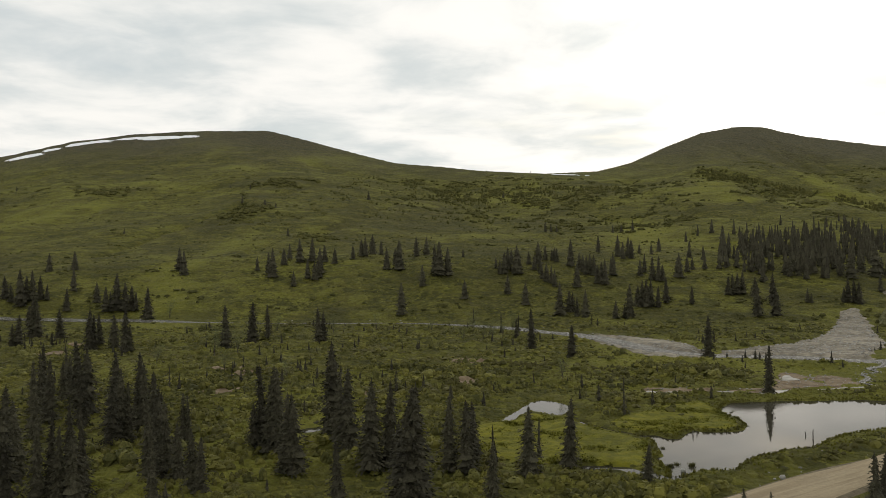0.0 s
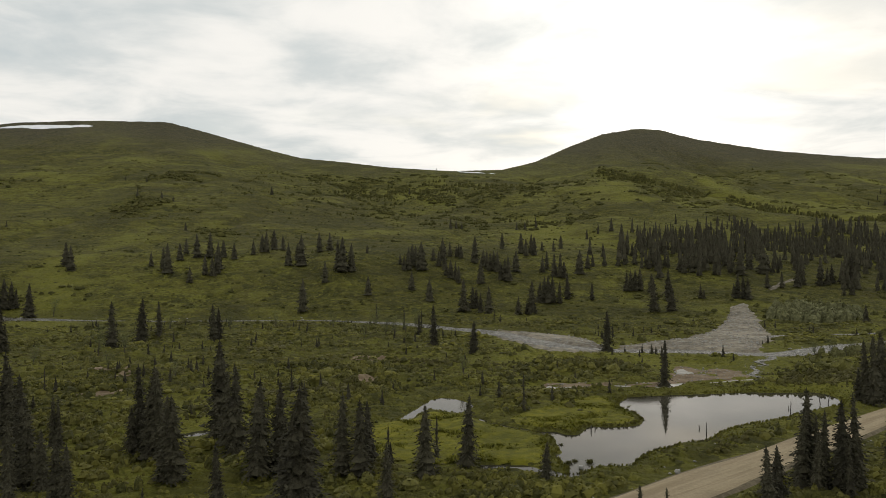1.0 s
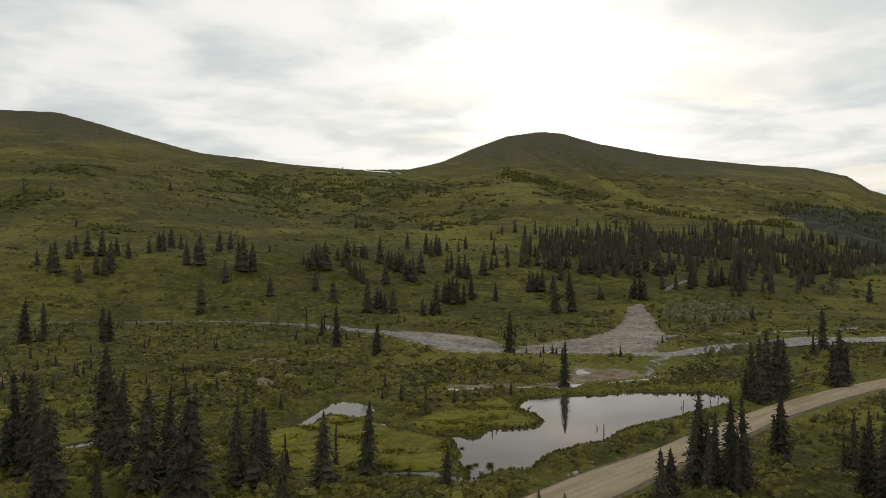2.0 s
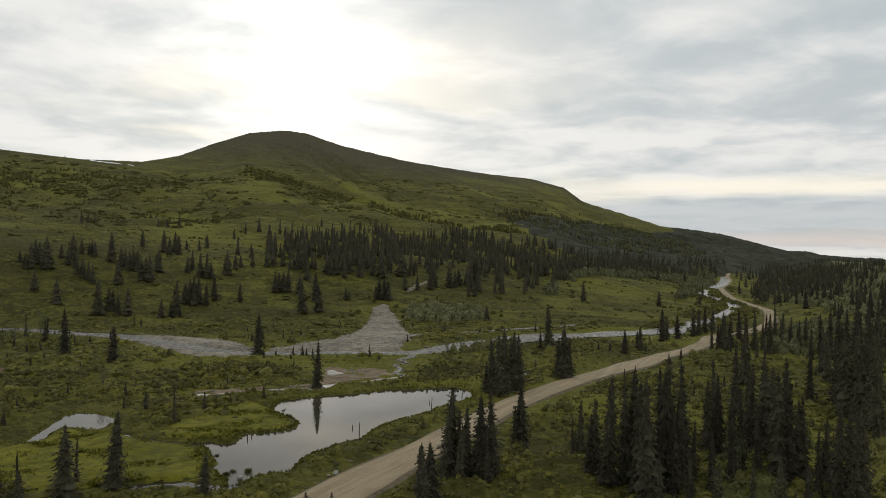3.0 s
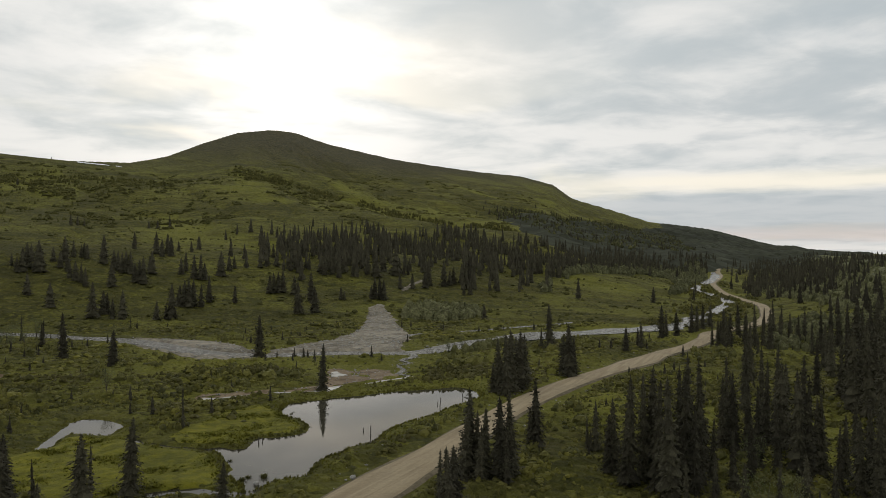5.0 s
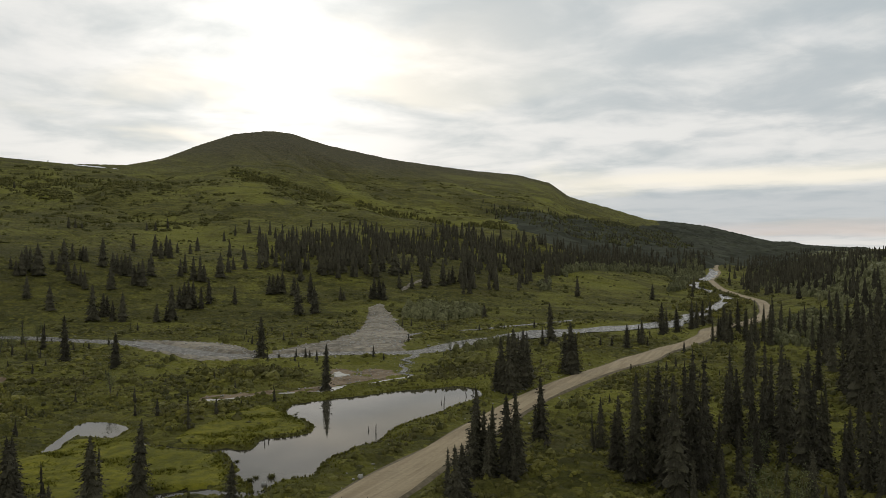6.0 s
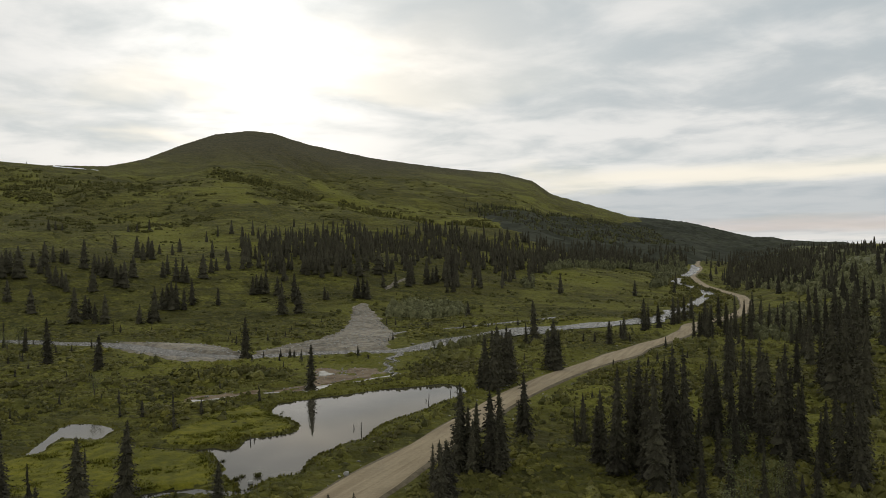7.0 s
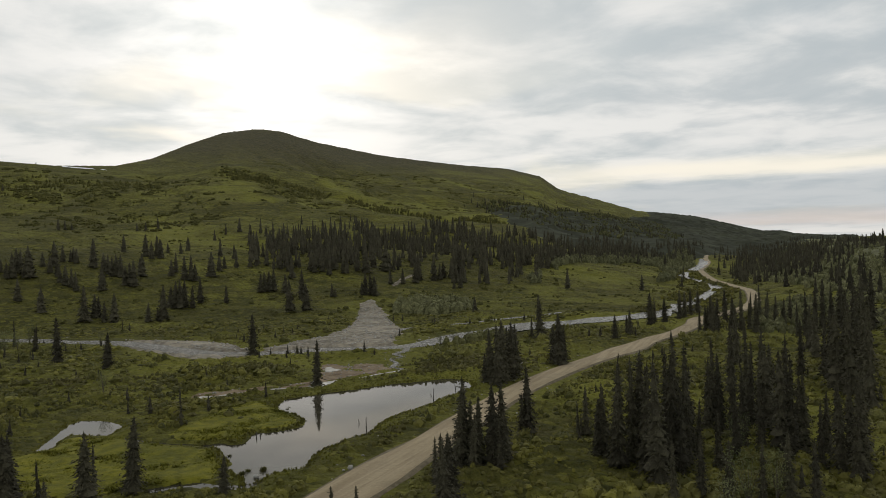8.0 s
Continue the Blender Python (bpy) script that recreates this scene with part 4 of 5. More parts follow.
ROAD_TREES = [
    (93.7, 129.6, 10.7), (93.1, 126.8, 11.8), (96.8, 129.8, 12.3), (99.6, 131.1, 11.7), (103.2, 133.8, 10.7), (93.0, 131.0, 5.9), (105.6, 139.6, 8.9), (151.1, 186.3, 6.2),
    (152.1, 183.6, 12.5), (120.6, 139.6, 11.7), (121.9, 143.1, 8.8), (123.8, 141.7, 8.5), (168.1, 168.9, 6.9), (175.8, 170.2, 7.1), (177.3, 172.9, 5.6), (203.1, 187.1, 10.8),
    (207.1, 188.7, 8.6), (212.7, 189.2, 8.3), (228.7, 196.4, 10.6), (234.6, 199.0, 9.6), (242.8, 203.1, 9.6), (250.9, 206.3, 8.7), (201.7, 161.2, 11.1), (208.2, 164.3, 9.6),
    (203.6, 163.8, 7.4), (136.4, 136.6, 1.7),
]
VERGE_TREES = [
    (46.3, 76.8, 5.7), (41.6, 67.9, 8.0), (43.6, 69.6, 7.5), (54.1, 82.4, 10.4), (52.8, 81.2, 8.0), (54.4, 81.3, 7.8), (54.1, 79.4, 8.6), (52.8, 78.3, 6.8),
    (30.0, 69.2, 5.0), (32.2, 68.4, 3.9), (55.3, 77.7, 10.2), (57.2, 78.1, 10.4), (55.2, 76.6, 6.8), (69.5, 88.5, 9.7), (68.8, 88.9, 6.0),
]
WOOD_RIGHT = [
    (76.5, 85.9, 4.8), (77.4, 85.2, 7.0), (76.6, 85.3, 2.9), (70.6, 74.7, 9.2), (70.1, 75.1, 7.2), (68.8, 70.4, 12.9), (68.4, 70.7, 8.8), (71.6, 70.8, 12.9),
    (73.1, 71.0, 13.5), (69.4, 66.6, 12.7), (67.4, 62.7, 13.6), (68.7, 64.4, 11.7), (72.8, 66.2, 14.0), (74.4, 66.4, 15.2), (71.3, 64.4, 13.4), (79.4, 68.4, 13.6),
    (75.1, 65.4, 10.9), (71.1, 62.7, 10.7), (90.9, 74.6, 10.4), (97.3, 78.6, 12.3), (92.3, 73.6, 11.2),
]
WOOD_RIGHT_B = [
    (117.5, 90.9, 12.5), (147.2, 111.9, 12.6), (91.1, 70.6, 9.3), (101.3, 75.7, 13.9), (95.7, 71.2, 11.9), (87.3, 66.2, 10.3), (99.8, 72.4, 13.9), (104.0, 73.8, 11.8),
    (94.6, 68.1, 11.6), (89.3, 61.4, 14.2), (84.5, 58.7, 12.8), (85.4, 58.1, 12.2), (142.8, 93.6, 11.2), (88.5, 58.8, 9.7), (89.0, 58.5, 10.4), (91.0, 57.1, 8.3),
    (84.1, 53.5, 8.1), (77.7, 65.6, 7.2), (80.5, 62.1, 7.4), (82.9, 60.4, 8.7), (75.1, 60.4, 7.1),
]
WOOD_EDGE = [
    (207.3, 154.6, 12.8), (211.7, 161.5, 9.7), (209.2, 153.1, 8.5), (204.3, 147.3, 11.6), (222.0, 153.1, 7.0), (222.9, 156.7, 8.6), (223.7, 151.7, 6.1), (166.8, 105.3, 11.4),
    (182.6, 116.9, 11.1), (147.6, 91.7, 12.2), (142.9, 87.3, 14.9), (133.3, 80.4, 14.8), (145.0, 85.7, 16.5), (130.5, 76.3, 16.2), (136.2, 78.3, 18.2), (127.8, 72.5, 17.4),
    (120.3, 67.5, 18.5), (89.3, 53.0, 11.1), (83.9, 49.1, 11.0), (86.4, 49.8, 11.2), (84.3, 51.3, 9.4), (103.2, 62.7, 7.6), (71.4, 49.1, 7.3), (67.7, 49.7, 7.7),
    (66.4, 52.6, 6.7), (65.5, 55.3, 6.9), (72.1, 46.6, 7.1), (61.8, 55.8, 6.8),
]
RISE_TREES = [
    (252.0, 179.7, 11.2), (236.6, 165.8, 9.5), (228.6, 157.2, 9.1), (224.1, 151.2, 8.8), (230.9, 153.7, 9.9), (201.8, 132.3, 9.4), (202.6, 130.2, 12.5), (203.7, 128.4, 13.2),
    (215.1, 132.8, 14.6), (205.1, 124.3, 13.8), (217.8, 129.3, 14.6), (189.0, 111.2, 14.0), (199.5, 114.9, 16.0), (209.6, 118.3, 16.6), (221.6, 122.5, 17.4), (208.9, 110.2, 16.2),
    (200.8, 162.8, 8.4), (251.1, 182.8, 8.2), (194.0, 143.8, 6.4), (209.7, 159.6, 9.7), (223.1, 172.4, 11.3), (135.1, 135.3, 1.9), (195.5, 160.6, 7.2), (187.8, 149.5, 9.7),
]
HILL_TREES = [
    (-223.8, 889.8, 10.7), (-192.9, 864.8, 9.2), (-172.7, 824.4, 5.9), (-91.0, 985.9, 11.9), (-4.5, 1111.8, 6.3), (95.8, 1247.1, 10.6), (100.9, 772.8, 11.0), (107.5, 781.4, 10.0),
    (115.1, 795.7, 7.3), (-278.0, 693.5, 6.4), (-128.5, 662.4, 7.5), (-258.4, 1070.9, 7.6), (-292.1, 1097.6, 6.3), (88.2, 1584.3, 6.8), (175.8, 1585.8, 7.9), (-143.9, 1607.0, 6.9),
    (-206.8, 1382.8, 5.9), (185.7, 772.2, 12.1), (155.5, 720.4, 7.7), (174.5, 771.2, 9.3), (-627.0, 1170.0, 8.4),
]
YOUNG_TREES = [
    (32.4, 130.5, 6.3), (14.6, 102.4, 5.5), (8.2, 97.4, 5.2), (2.2, 105.7, 5.0), (-21.8, 129.6, 2.8), (-8.0, 156.2, 5.1), (-56.6, 164.3, 4.7), (60.8, 314.8, 4.5),
    (14.7, 341.8, 6.6), (23.0, 290.2, 8.2), (29.1, 288.7, 7.2),
]

plant_rng = np.random.RandomState(5)
PLANTING = (
    (FAR_BANK_TREES, ("far",)), (MEADOW_TREES, ("far",)), (MEADOW_TREES_B, ("far",)),
    (RIVER_TREES, ("broad", "full")), (RIVER_TREES_B, ("full", "broad")), (WOOD_LEFT, ("slim", "full")), (WOOD_LEFT_B, ("slim", "full")), (WOOD_NEAR, ("full", "full", "slim")), (WOOD_NEAR_B, ("full",)),
    (ROAD_TREES, ("full", "full", "slim")), (VERGE_TREES, ("full", "slim")), (WOOD_RIGHT, ("slim", "slim", "full")), (WOOD_RIGHT_B, ("slim", "slim", "full")), (WOOD_EDGE, ("slim", "full")), (RISE_TREES, ("slim", "full")),
)
for places, kinds in PLANTING:
    for x, y, height in places:
        plant(kinds[plant_rng.randint(len(kinds))], x, y, height, plant_rng, 0.72 if places in (WOOD_RIGHT, WOOD_RIGHT_B, WOOD_EDGE, RISE_TREES) else 1.0)
for x, y, height in YOUNG_TREES:
    plant("thin", x, y, height, plant_rng)


def scatter_mesh(name, templates, places, mat, label, category):
    """Many small plants as one mesh. places: rows of x, y, z, turn, width, height."""
    all_v, all_f, base = [], [], 0
    pick = np.random.RandomState(len(places)).randint(len(templates), size=len(places))
    for i, (v, f) in enumerate(templates):
        p = places[pick == i]
        if not len(p):
            continue
        c, s = np.cos(p[:, 3])[:, None], np.sin(p[:, 3])[:, None]
        x = (v[None, :, 0] * c - v[None, :, 1] * s) * p[:, 4:5] + p[:, 0:1]
        y = (v[None, :, 0] * s + v[None, :, 1] * c) * p[:, 4:5] + p[:, 1:2]
        z = v[None, :, 2] * p[:, 5:6] + p[:, 2:3]
        all_v.append(np.stack([x, y, z], -1).reshape(-1, 3))
        all_f.append((f[None] + (np.arange(len(p)) * len(v))[:, None, None] + base).reshape(-1, f.shape[1]))
        base += len(v) * len(p)
    return tagged(new(name, fast_mesh(name, np.vstack(all_v), np.vstack(all_f), mat)), label, category, kind="stuff")


def slope_spruces():
    """The small single spruces of the bench and the open hillside."""
    rng = np.random.RandomState(17)
    rows = BENCH_TREES + SLOPE_TREES + SLOPE_TREES_B + SLOPE_TREES_C + [(x, y, h * (0.55 if y > 1500 else 0.9)) for x, y, h in HILL_TREES]
    p = np.array(rows)
    n = len(p)
    forms = [spruce_crown(np.random.RandomState(970 + i), 130, 0.185 + 0.015 * i, 2, 0.15, 0.82) for i in range(5)]
    places = np.column_stack([p[:, :2], land_z(p[:, 0], p[:, 1]) - 0.1, rng.uniform(0, 6.28, n), p[:, 2] * rng.uniform(0.95, 1.2, n), p[:, 2] * 1.03])
    scatter_mesh("slope_spruces", forms, places, NEEDLES, "small dark spruces dotted over the bench and hillside", "spruce trees")


slope_spruces()


def in_ring(x, y, ring):
    return shore_distance(x, y, np.array(ring, float)) < 0


# far woods on the lower hillside
OPEN_MEADOW = [(250, 298), (346, 413), (397, 445), (478, 492), (514, 494), (519, 467), (487, 425), (359, 329), (267, 270)]
FOREST = [(262, 640), (317, 690), (393, 727), (492, 740), (556, 652), (918, 750), (739, 604), (371, 435), (302, 364), (246, 376), (257, 432), (204, 420), (175, 416), (160, 470), (196, 540)]
DARK_WOOD = [(868, 1228), (814, 1070), (672, 788), (900, 790), (1176, 985), (1822, 1630), (1512, 1545), (1020, 1195)]
RIGHT_WOOD = [(215, 85), (250, 140), (290, 180), (345, 212), (470, 330), (620, 465), (900, 660), (1500, 1000), (1500, 420), (700, 130), (300, 30)]


def wood(name, ring, count, heights, seed, label, clear=0.0, boughs=40, power=1.0):
    rng = np.random.RandomState(seed)
    ring = np.array(ring, float)
    lo, hi = ring.min(0), ring.max(0)
    found = np.zeros((0, 2))
    while len(found) < count:
        p = rng.uniform(lo, hi, (count * 3, 2))
        p = p[in_ring(p[:, 0], p[:, 1], ring)]
        p = p[0.65 * waves(p[:, 0], p[:, 1], 90, seed) + 0.5 * waves(p[:, 0], p[:, 1], 34, seed + 7) > clear - rng.uniform(0, 0.6, len(p))]
        p = p + rng.normal(0, 1, p.shape) * np.where(rng.uniform(0, 1, (len(p), 1)) < 0.25, 38, 5)
        p = p[~in_ring(p[:, 0], p[:, 1], OPEN_MEADOW)]
        r = np.hypot(p[:, 0], p[:, 1])
        p = p[rng.uniform(0, 1, len(p)) < (r.min() / r) ** power]
        p = p[line_distance(p[:, 0], p[:, 1], ROAD_LINE) > 9]
        p = p[line_distance(p[:, 0], p[:, 1], RIVER) > 10]
        found = np.vstack([found, p])
    found = found[:count]
    z = land_z(found[:, 0], found[:, 1]) - 0.1
    h = rng.uniform(*heights, count) * rng.uniform(0.8, 1.1, count)
    places = np.column_stack([found, z, rng.uniform(0, 6.28, count), h * rng.uniform(0.9, 1.2, count), h])
    forms = [spruce_crown(np.random.RandomState(900 + i), boughs, 0.165 + 0.018 * i, 1, 0.16, 0.85) for i in range(4)]
    scatter_mesh(name, forms, places, NEEDLES, label, "spruce wood")


wood("hillside_wood", FOREST, 1200, (9, 14.5), 21, "dark spruce wood along the foot of the hill", 0.3, 24, 0.5)
wood("shaded_wood", DARK_WOOD, 900, (6, 11), 22, "dense dark spruce wood on the shaded hillside", -0.9, 8)
wood("roadside_wood", RIGHT_WOOD, 560, (8, 12), 23, "dense spruce wood on the rise beside the road", -0.05, 22, 0.9)
wood("rise_far_wood", [(430, 330), (660, 490), (1000, 740), (1300, 930), (1300, 840), (800, 500), (440, 270)], 560, (8, 14), 24, "dense dark spruces on the foot of the rise", -0.6, 14, 0.3)
wood("rise_top_wood", [(600, 380), (1100, 700), (1250, 760), (1250, 480), (800, 350), (560, 300)], 260, (7, 13), 25, "spruces standing along the skyline of the rise", 0.1, 14, 0.1)


# ---- shrubs and grass ----
def shrub_form(seed, leaves, size):
    """A low bush 1 wide and 1 high: two or three leafy domes with loose sprays on them."""
    rng = np.random.RandomState(seed)
    verts, faces = [], []
    domes = [(0.0, 0.0, 0.40, 0.86)] + [(0.27 * math.cos(a), 0.27 * math.sin(a), rng.uniform(0.2, 0.3), rng.uniform(0.45, 0.75)) for a in rng.uniform(0, 6.283, 1 if leaves > 10 else 0)]
    sides = 6 if leaves > 10 else 5
    for cx, cy, wide, high in domes:
        k = len(verts)
        for share, up in ((1.0, 0.0), (0.95, 0.5), (0.5, 0.9)):
            turn = rng.uniform(0, 1)
            for i in range(sides):
                a = 6.283 * (i + turn) / sides
                w = wide * share * rng.uniform(0.78, 1.2)
                verts.append((cx + w * math.cos(a), cy + w * math.sin(a), high * up * rng.uniform(0.85, 1.15)))
        for j in range(2):
            for i in range(sides):
                faces.append((k + j * sides + i, k + j * sides + (i + 1) % sides, k + (j + 1) * sides + (i + 1) % sides, k + (j + 1) * sides + i))
        top = k + 2 * sides
        faces.append((top, top + 1, top + 2, top + 3))
        faces.append((top, top + 3, top + 4, top + sides - 1))
    for i in range(leaves):
        cx, cy, wide, high = domes[rng.randint(len(domes))]
        a, t = rng.uniform(0, 6.283), rng.uniform(0.05, 1.25)
        c = np.array((cx + wide * 1.05 * math.sin(t) * math.cos(a), cy + wide * 1.05 * math.sin(t) * math.sin(a), max(0.06, high * math.cos(t) * 1.06)))
        u = np.array((math.cos(a) * math.sin(t), math.sin(a) * math.sin(t), math.cos(t) + 0.35)) + rng.normal(0, 0.55, 3)
        u /= np.linalg.norm(u)
        v = np.cross(u, rng.normal(0, 1, 3))
        v /= np.linalg.norm(v)
        s = size * rng.uniform(0.6, 1.3)
        k = len(verts)
        verts.extend((c - u * s * 0.6, c - v * s * 0.55, c + u * s, c + v * s * 0.55))
        faces.append((k, k + 1, k + 2, k + 3))
    return np.array(verts), np.array(faces)


def shore_room(x, y):
    """How far open water is, in metres, up to about 12."""
    d = np.full(len(x), 12.0)
    for ring in (POND, SIDE_POND, LEFT_POOL, MUD_POOL):
        near = (np.abs(x - ring[:, 0].mean()) < 60) & (np.abs(y - ring[:, 1].mean()) < 60)
        if near.any():
            d[near] = np.minimum(d[near], shore_distance(x[near], y[near], ring))
    for line in (CREEK, RILL, DITCH, GAP_CREEK, BACK_CREEK):
        d = np.minimum(d, line_distance(x, y, line) - 1)
    d = np.minimum(d, line_distance(x, y, RIVER) - 6)
    return np.clip(d, 0, 12)


def clear_of_water(x, y, margin=0.6):
    ok = np.ones(len(x), bool)
    for ring in (POND, SIDE_POND, LEFT_POOL, MUD_POOL):
        ok &= shore_distance(x, y, ring) > margin + (4.0 if ring is MUD_POOL else 0.0)
    for line, half in ((RIVER, RIVER_HALF + 1.5 + 8.0 * ((x > 160) & (np.hypot(x, y) < 330))), (ROAD_LINE, ROAD_HALF + 2.2), (CREEK, 1.5), (RILL, 1.2), (DITCH, 1.3), (GAP_CREEK, 1.0), (BACK_CREEK, 1.3), (SIDE_BRANCH, 2.5)):
        ok &= line_distance(x, y, line) > half + margin - 0.6
    for ring in (BAR, UPPER_BAR, MUD_BANK):
        ok &= shore_distance(x, y, ring) > 0.5
    return ok


def shrubs(name, near, far, count, widths, heights, forms, mat, seed, label, bare):
    rng = np.random.RandomState(seed)
    found = np.zeros((0, 2))
    while len(found) < count:
        n = count
        r = np.sqrt(rng.uniform(near ** 2, far ** 2, n)) if far < 400 else near * (far / near) ** rng.uniform(0, 1, n)
        b = np.radians(rng.uniform(-36, 66, n))
        x, y = r * np.sin(b), r * np.cos(b)
        thick = 0.6 * waves(x, y, 28, seed) + 0.6 * waves(x, y, 9, seed + 1)
        ok = thick > bare + rng.normal(0, 0.25, n)
        ok &= ~in_ring(x, y, SEDGE_MEADOW)
        x, y = x[ok], y[ok]
        ok = clear_of_water(x, y) & ~(in_ring(x, y, CAPE) & (rng.uniform(0, 1, len(x)) < 0.93))
        found = np.vstack([found, np.column_stack([x[ok], y[ok]])])
    found = found[:count]
    z = land_z(found[:, 0], found[:, 1]) - 0.08
    tall = np.clip(0.75 + 0.45 * waves(found[:, 0], found[:, 1], 34, seed + 2), 0.4, 1.5) * (0.3 + 0.7 * step(0.5, 9, shore_room(found[:, 0], found[:, 1])))
    places = np.column_stack([found, z, rng.uniform(0, 6.28, count), rng.uniform(*widths, count) * tall, rng.uniform(*heights, count) * tall])
    scatter_mesh(name, forms, places, mat, label, "shrubs")


LEAFY_BUSHES = [shrub_form(140 + i, 22, 0.115) for i in range(6)]
BUSHES = [shrub_form(100 + i, 7, 0.15) for i in range(6)]
TALL_BUSHES = [shrub_form(160 + i, 46, 0.085) for i in range(6)]
LOW_BUSHES = [shrub_form(120 + i, 2, 0.2) for i in range(6)]
shrubs("near_willow_shrubs", 60, 112, 3400, (1.0, 2.4), (0.6, 1.5), LEAFY_BUSHES, WILLOW, 41, "knee-high to waist-high green willow shrubs over the valley floor", -0.5)
shrubs("willow_shrubs", 108, 195, 7500, (1.0, 2.3), (0.6, 1.4), BUSHES, WILLOW, 47, "knee-high green willow shrubs over the valley floor", -0.5)
shrubs("low_shrubs", 150, 340, 9500, (1.2, 2.8), (0.5, 0.95), LOW_BUSHES, WILLOW, 42, "low dwarf birch and willow scrub", -0.45)
shrubs("tall_willows", 75, 290, 1450, (1.6, 3.2), (1.1, 2.1), LEAFY_BUSHES, BRIGHT_WILLOW, 44, "brighter chest-high willow clumps standing out of the scrub", 0.25)
shrubs("slope_scrub", 300, 1500, 5200, (1.5, 4.5), (0.6, 1.6), LOW_BUSHES, HILL_BRUSH, 43, "dark alder scrub scattered over the hillside", 0.3)


def thicket(name, ring, count, sizes, mat, seed, label, sparse=-0.4, forms=None):
    """Taller bushes and small leafy trees inside a ring."""
    rng = np.random.RandomState(seed)
    ring = np.array(ring, float)
    lo, hi = ring.min(0), ring.max(0)
    found = np.zeros((0, 2))
    while len(found) < count:
        p = rng.uniform(lo, hi, (count * 2, 2))
        p = p[in_ring(p[:, 0], p[:, 1], ring)]
        p = p[waves(p[:, 0], p[:, 1], 60, seed) > sparse + rng.normal(0, 0.3, len(p))]
        p = p[~in_ring(p[:, 0], p[:, 1], OPEN_MEADOW)]
        found = np.vstack([found, p[clear_of_water(p[:, 0], p[:, 1])]])
    found = found[:count]
    h = rng.uniform(*sizes, count)
    places = np.column_stack([found, land_z(found[:, 0], found[:, 1]) - 0.1, rng.uniform(0, 6.28, count), h * rng.uniform(0.7, 1.2, count), h])
    scatter_mesh(name, forms or BUSHES, places, mat, label, "thicket")


thicket("valley_thicket", [(300, 370), (380, 440), (520, 560), (740, 640), (880, 740), (720, 590), (520, 440), (420, 370), (330, 330)], 1500, (3, 6.5), PALE_THICKET, 51, "grey-green poplar and willow thicket along the far river", -0.4, LEAFY_BUSHES)
thicket("rise_thicket", [(200, 120), (330, 205), (620, 465), (900, 660), (1500, 1000), (1500, 420), (700, 130), (300, 60)], 5200, (2.2, 5.2), PALE_THICKET, 52, "pale green birch thicket between spruces on the rise", -0.8)
thicket("slope_thicket", [(868, 1228), (814, 1070), (672, 788), (900, 790), (1176, 985), (1822, 1630), (1512, 1545), (1020, 1195)], 2500, (4, 8), THICKET, 53, "alder thicket on the hillside", -0.5)
thicket("gully_brush", [(405, 1300), (470, 1215), (540, 1130), (585, 960), (640, 840), (670, 850), (630, 970), (580, 1140), (500, 1225), (440, 1310)], 700, (3, 6), HILL_BRUSH, 54, "dark brush lining the gully", -0.3)
thicket("saddle_brush", [(-20, 1180), (60, 1130), (160, 1200), (290, 1180), (300, 1320), (160, 1400), (20, 1330)], 320, (3, 6), HILL_BRUSH, 55, "round green brush clumps below the saddle", 0.3)
thicket("hill_clumps", [(-140, 820), (120, 780), (280, 900), (330, 1150), (300, 1420), (-160, 1420)], 650, (1.4, 3.4), HILL_BRUSH, 58, "round dark brush clumps over the open slope", 0.75)
thicket("roadside_birches", [(205, 150), (290, 205), (300, 190), (255, 140), (215, 110)], 190, (2.0, 3.8), PALE_THICKET, 60, "grey-green young birches between the road and the spruces", -0.3, TALL_BUSHES)
thicket("foot_thicket", [(270, 160), (345, 216), (470, 334), (570, 420), (660, 420), (500, 260), (330, 130)], 1500, (1.8, 4.2), PALE_THICKET, 63, "grey-green birch thicket at the foot of the rise", -0.7)
thicket("river_thicket", [(122, 190), (128, 197), (150, 206), (156, 208), (156, 202), (130, 191)], 40, (1.4, 3.0), THICKET, 59, "grey-green willows where the river leaves the bar", -2, TALL_BUSHES)
thicket("bank_thicket", [(172, 303), (184, 328), (205, 335), (215, 305), (195, 285), (178, 285)], 120, (3.6, 6.4), PALE_THICKET, 56, "grey-green willows beside the gravel bar", -0.6, TALL_BUSHES)


def river_willows(count, seed):
    """Willow clumps on the banks and islands of the upper river."""
    rng = np.random.RandomState(seed)
    i = rng.randint(len(RIVER), size=count * 6)
    p = RIVER[i] + rng.normal(0, 1, (count * 6, 2)) * 7.5
    d = line_distance(p[:, 0], p[:, 1], RIVER)
    r = np.hypot(p[:, 0], p[:, 1])
    clump = waves(p[:, 0], p[:, 1], 26, seed)
    ok = ((d > 4.0) | (clump > 0.75)) & (clump > -0.3) & (p[:, 0] > 60) & (r > 335) & (r < 800) & (line_distance(p[:, 0], p[:, 1], ROAD_LINE) > 5)
    ok &= shore_distance(p[:, 0], p[:, 1], BAR) > 1
    p = p[ok][:count]
    h = rng.uniform(0.8, 2.6, len(p))
    scatter_mesh("river_willows", BUSHES, np.column_stack([p, land_z(p[:, 0], p[:, 1]) - 0.1, rng.uniform(0, 6.28, len(p)), h * rng.uniform(1.1, 1.8, len(p)), h]), WILLOW, "willow clumps along the river banks", "shrubs")


river_willows(1500, 57)


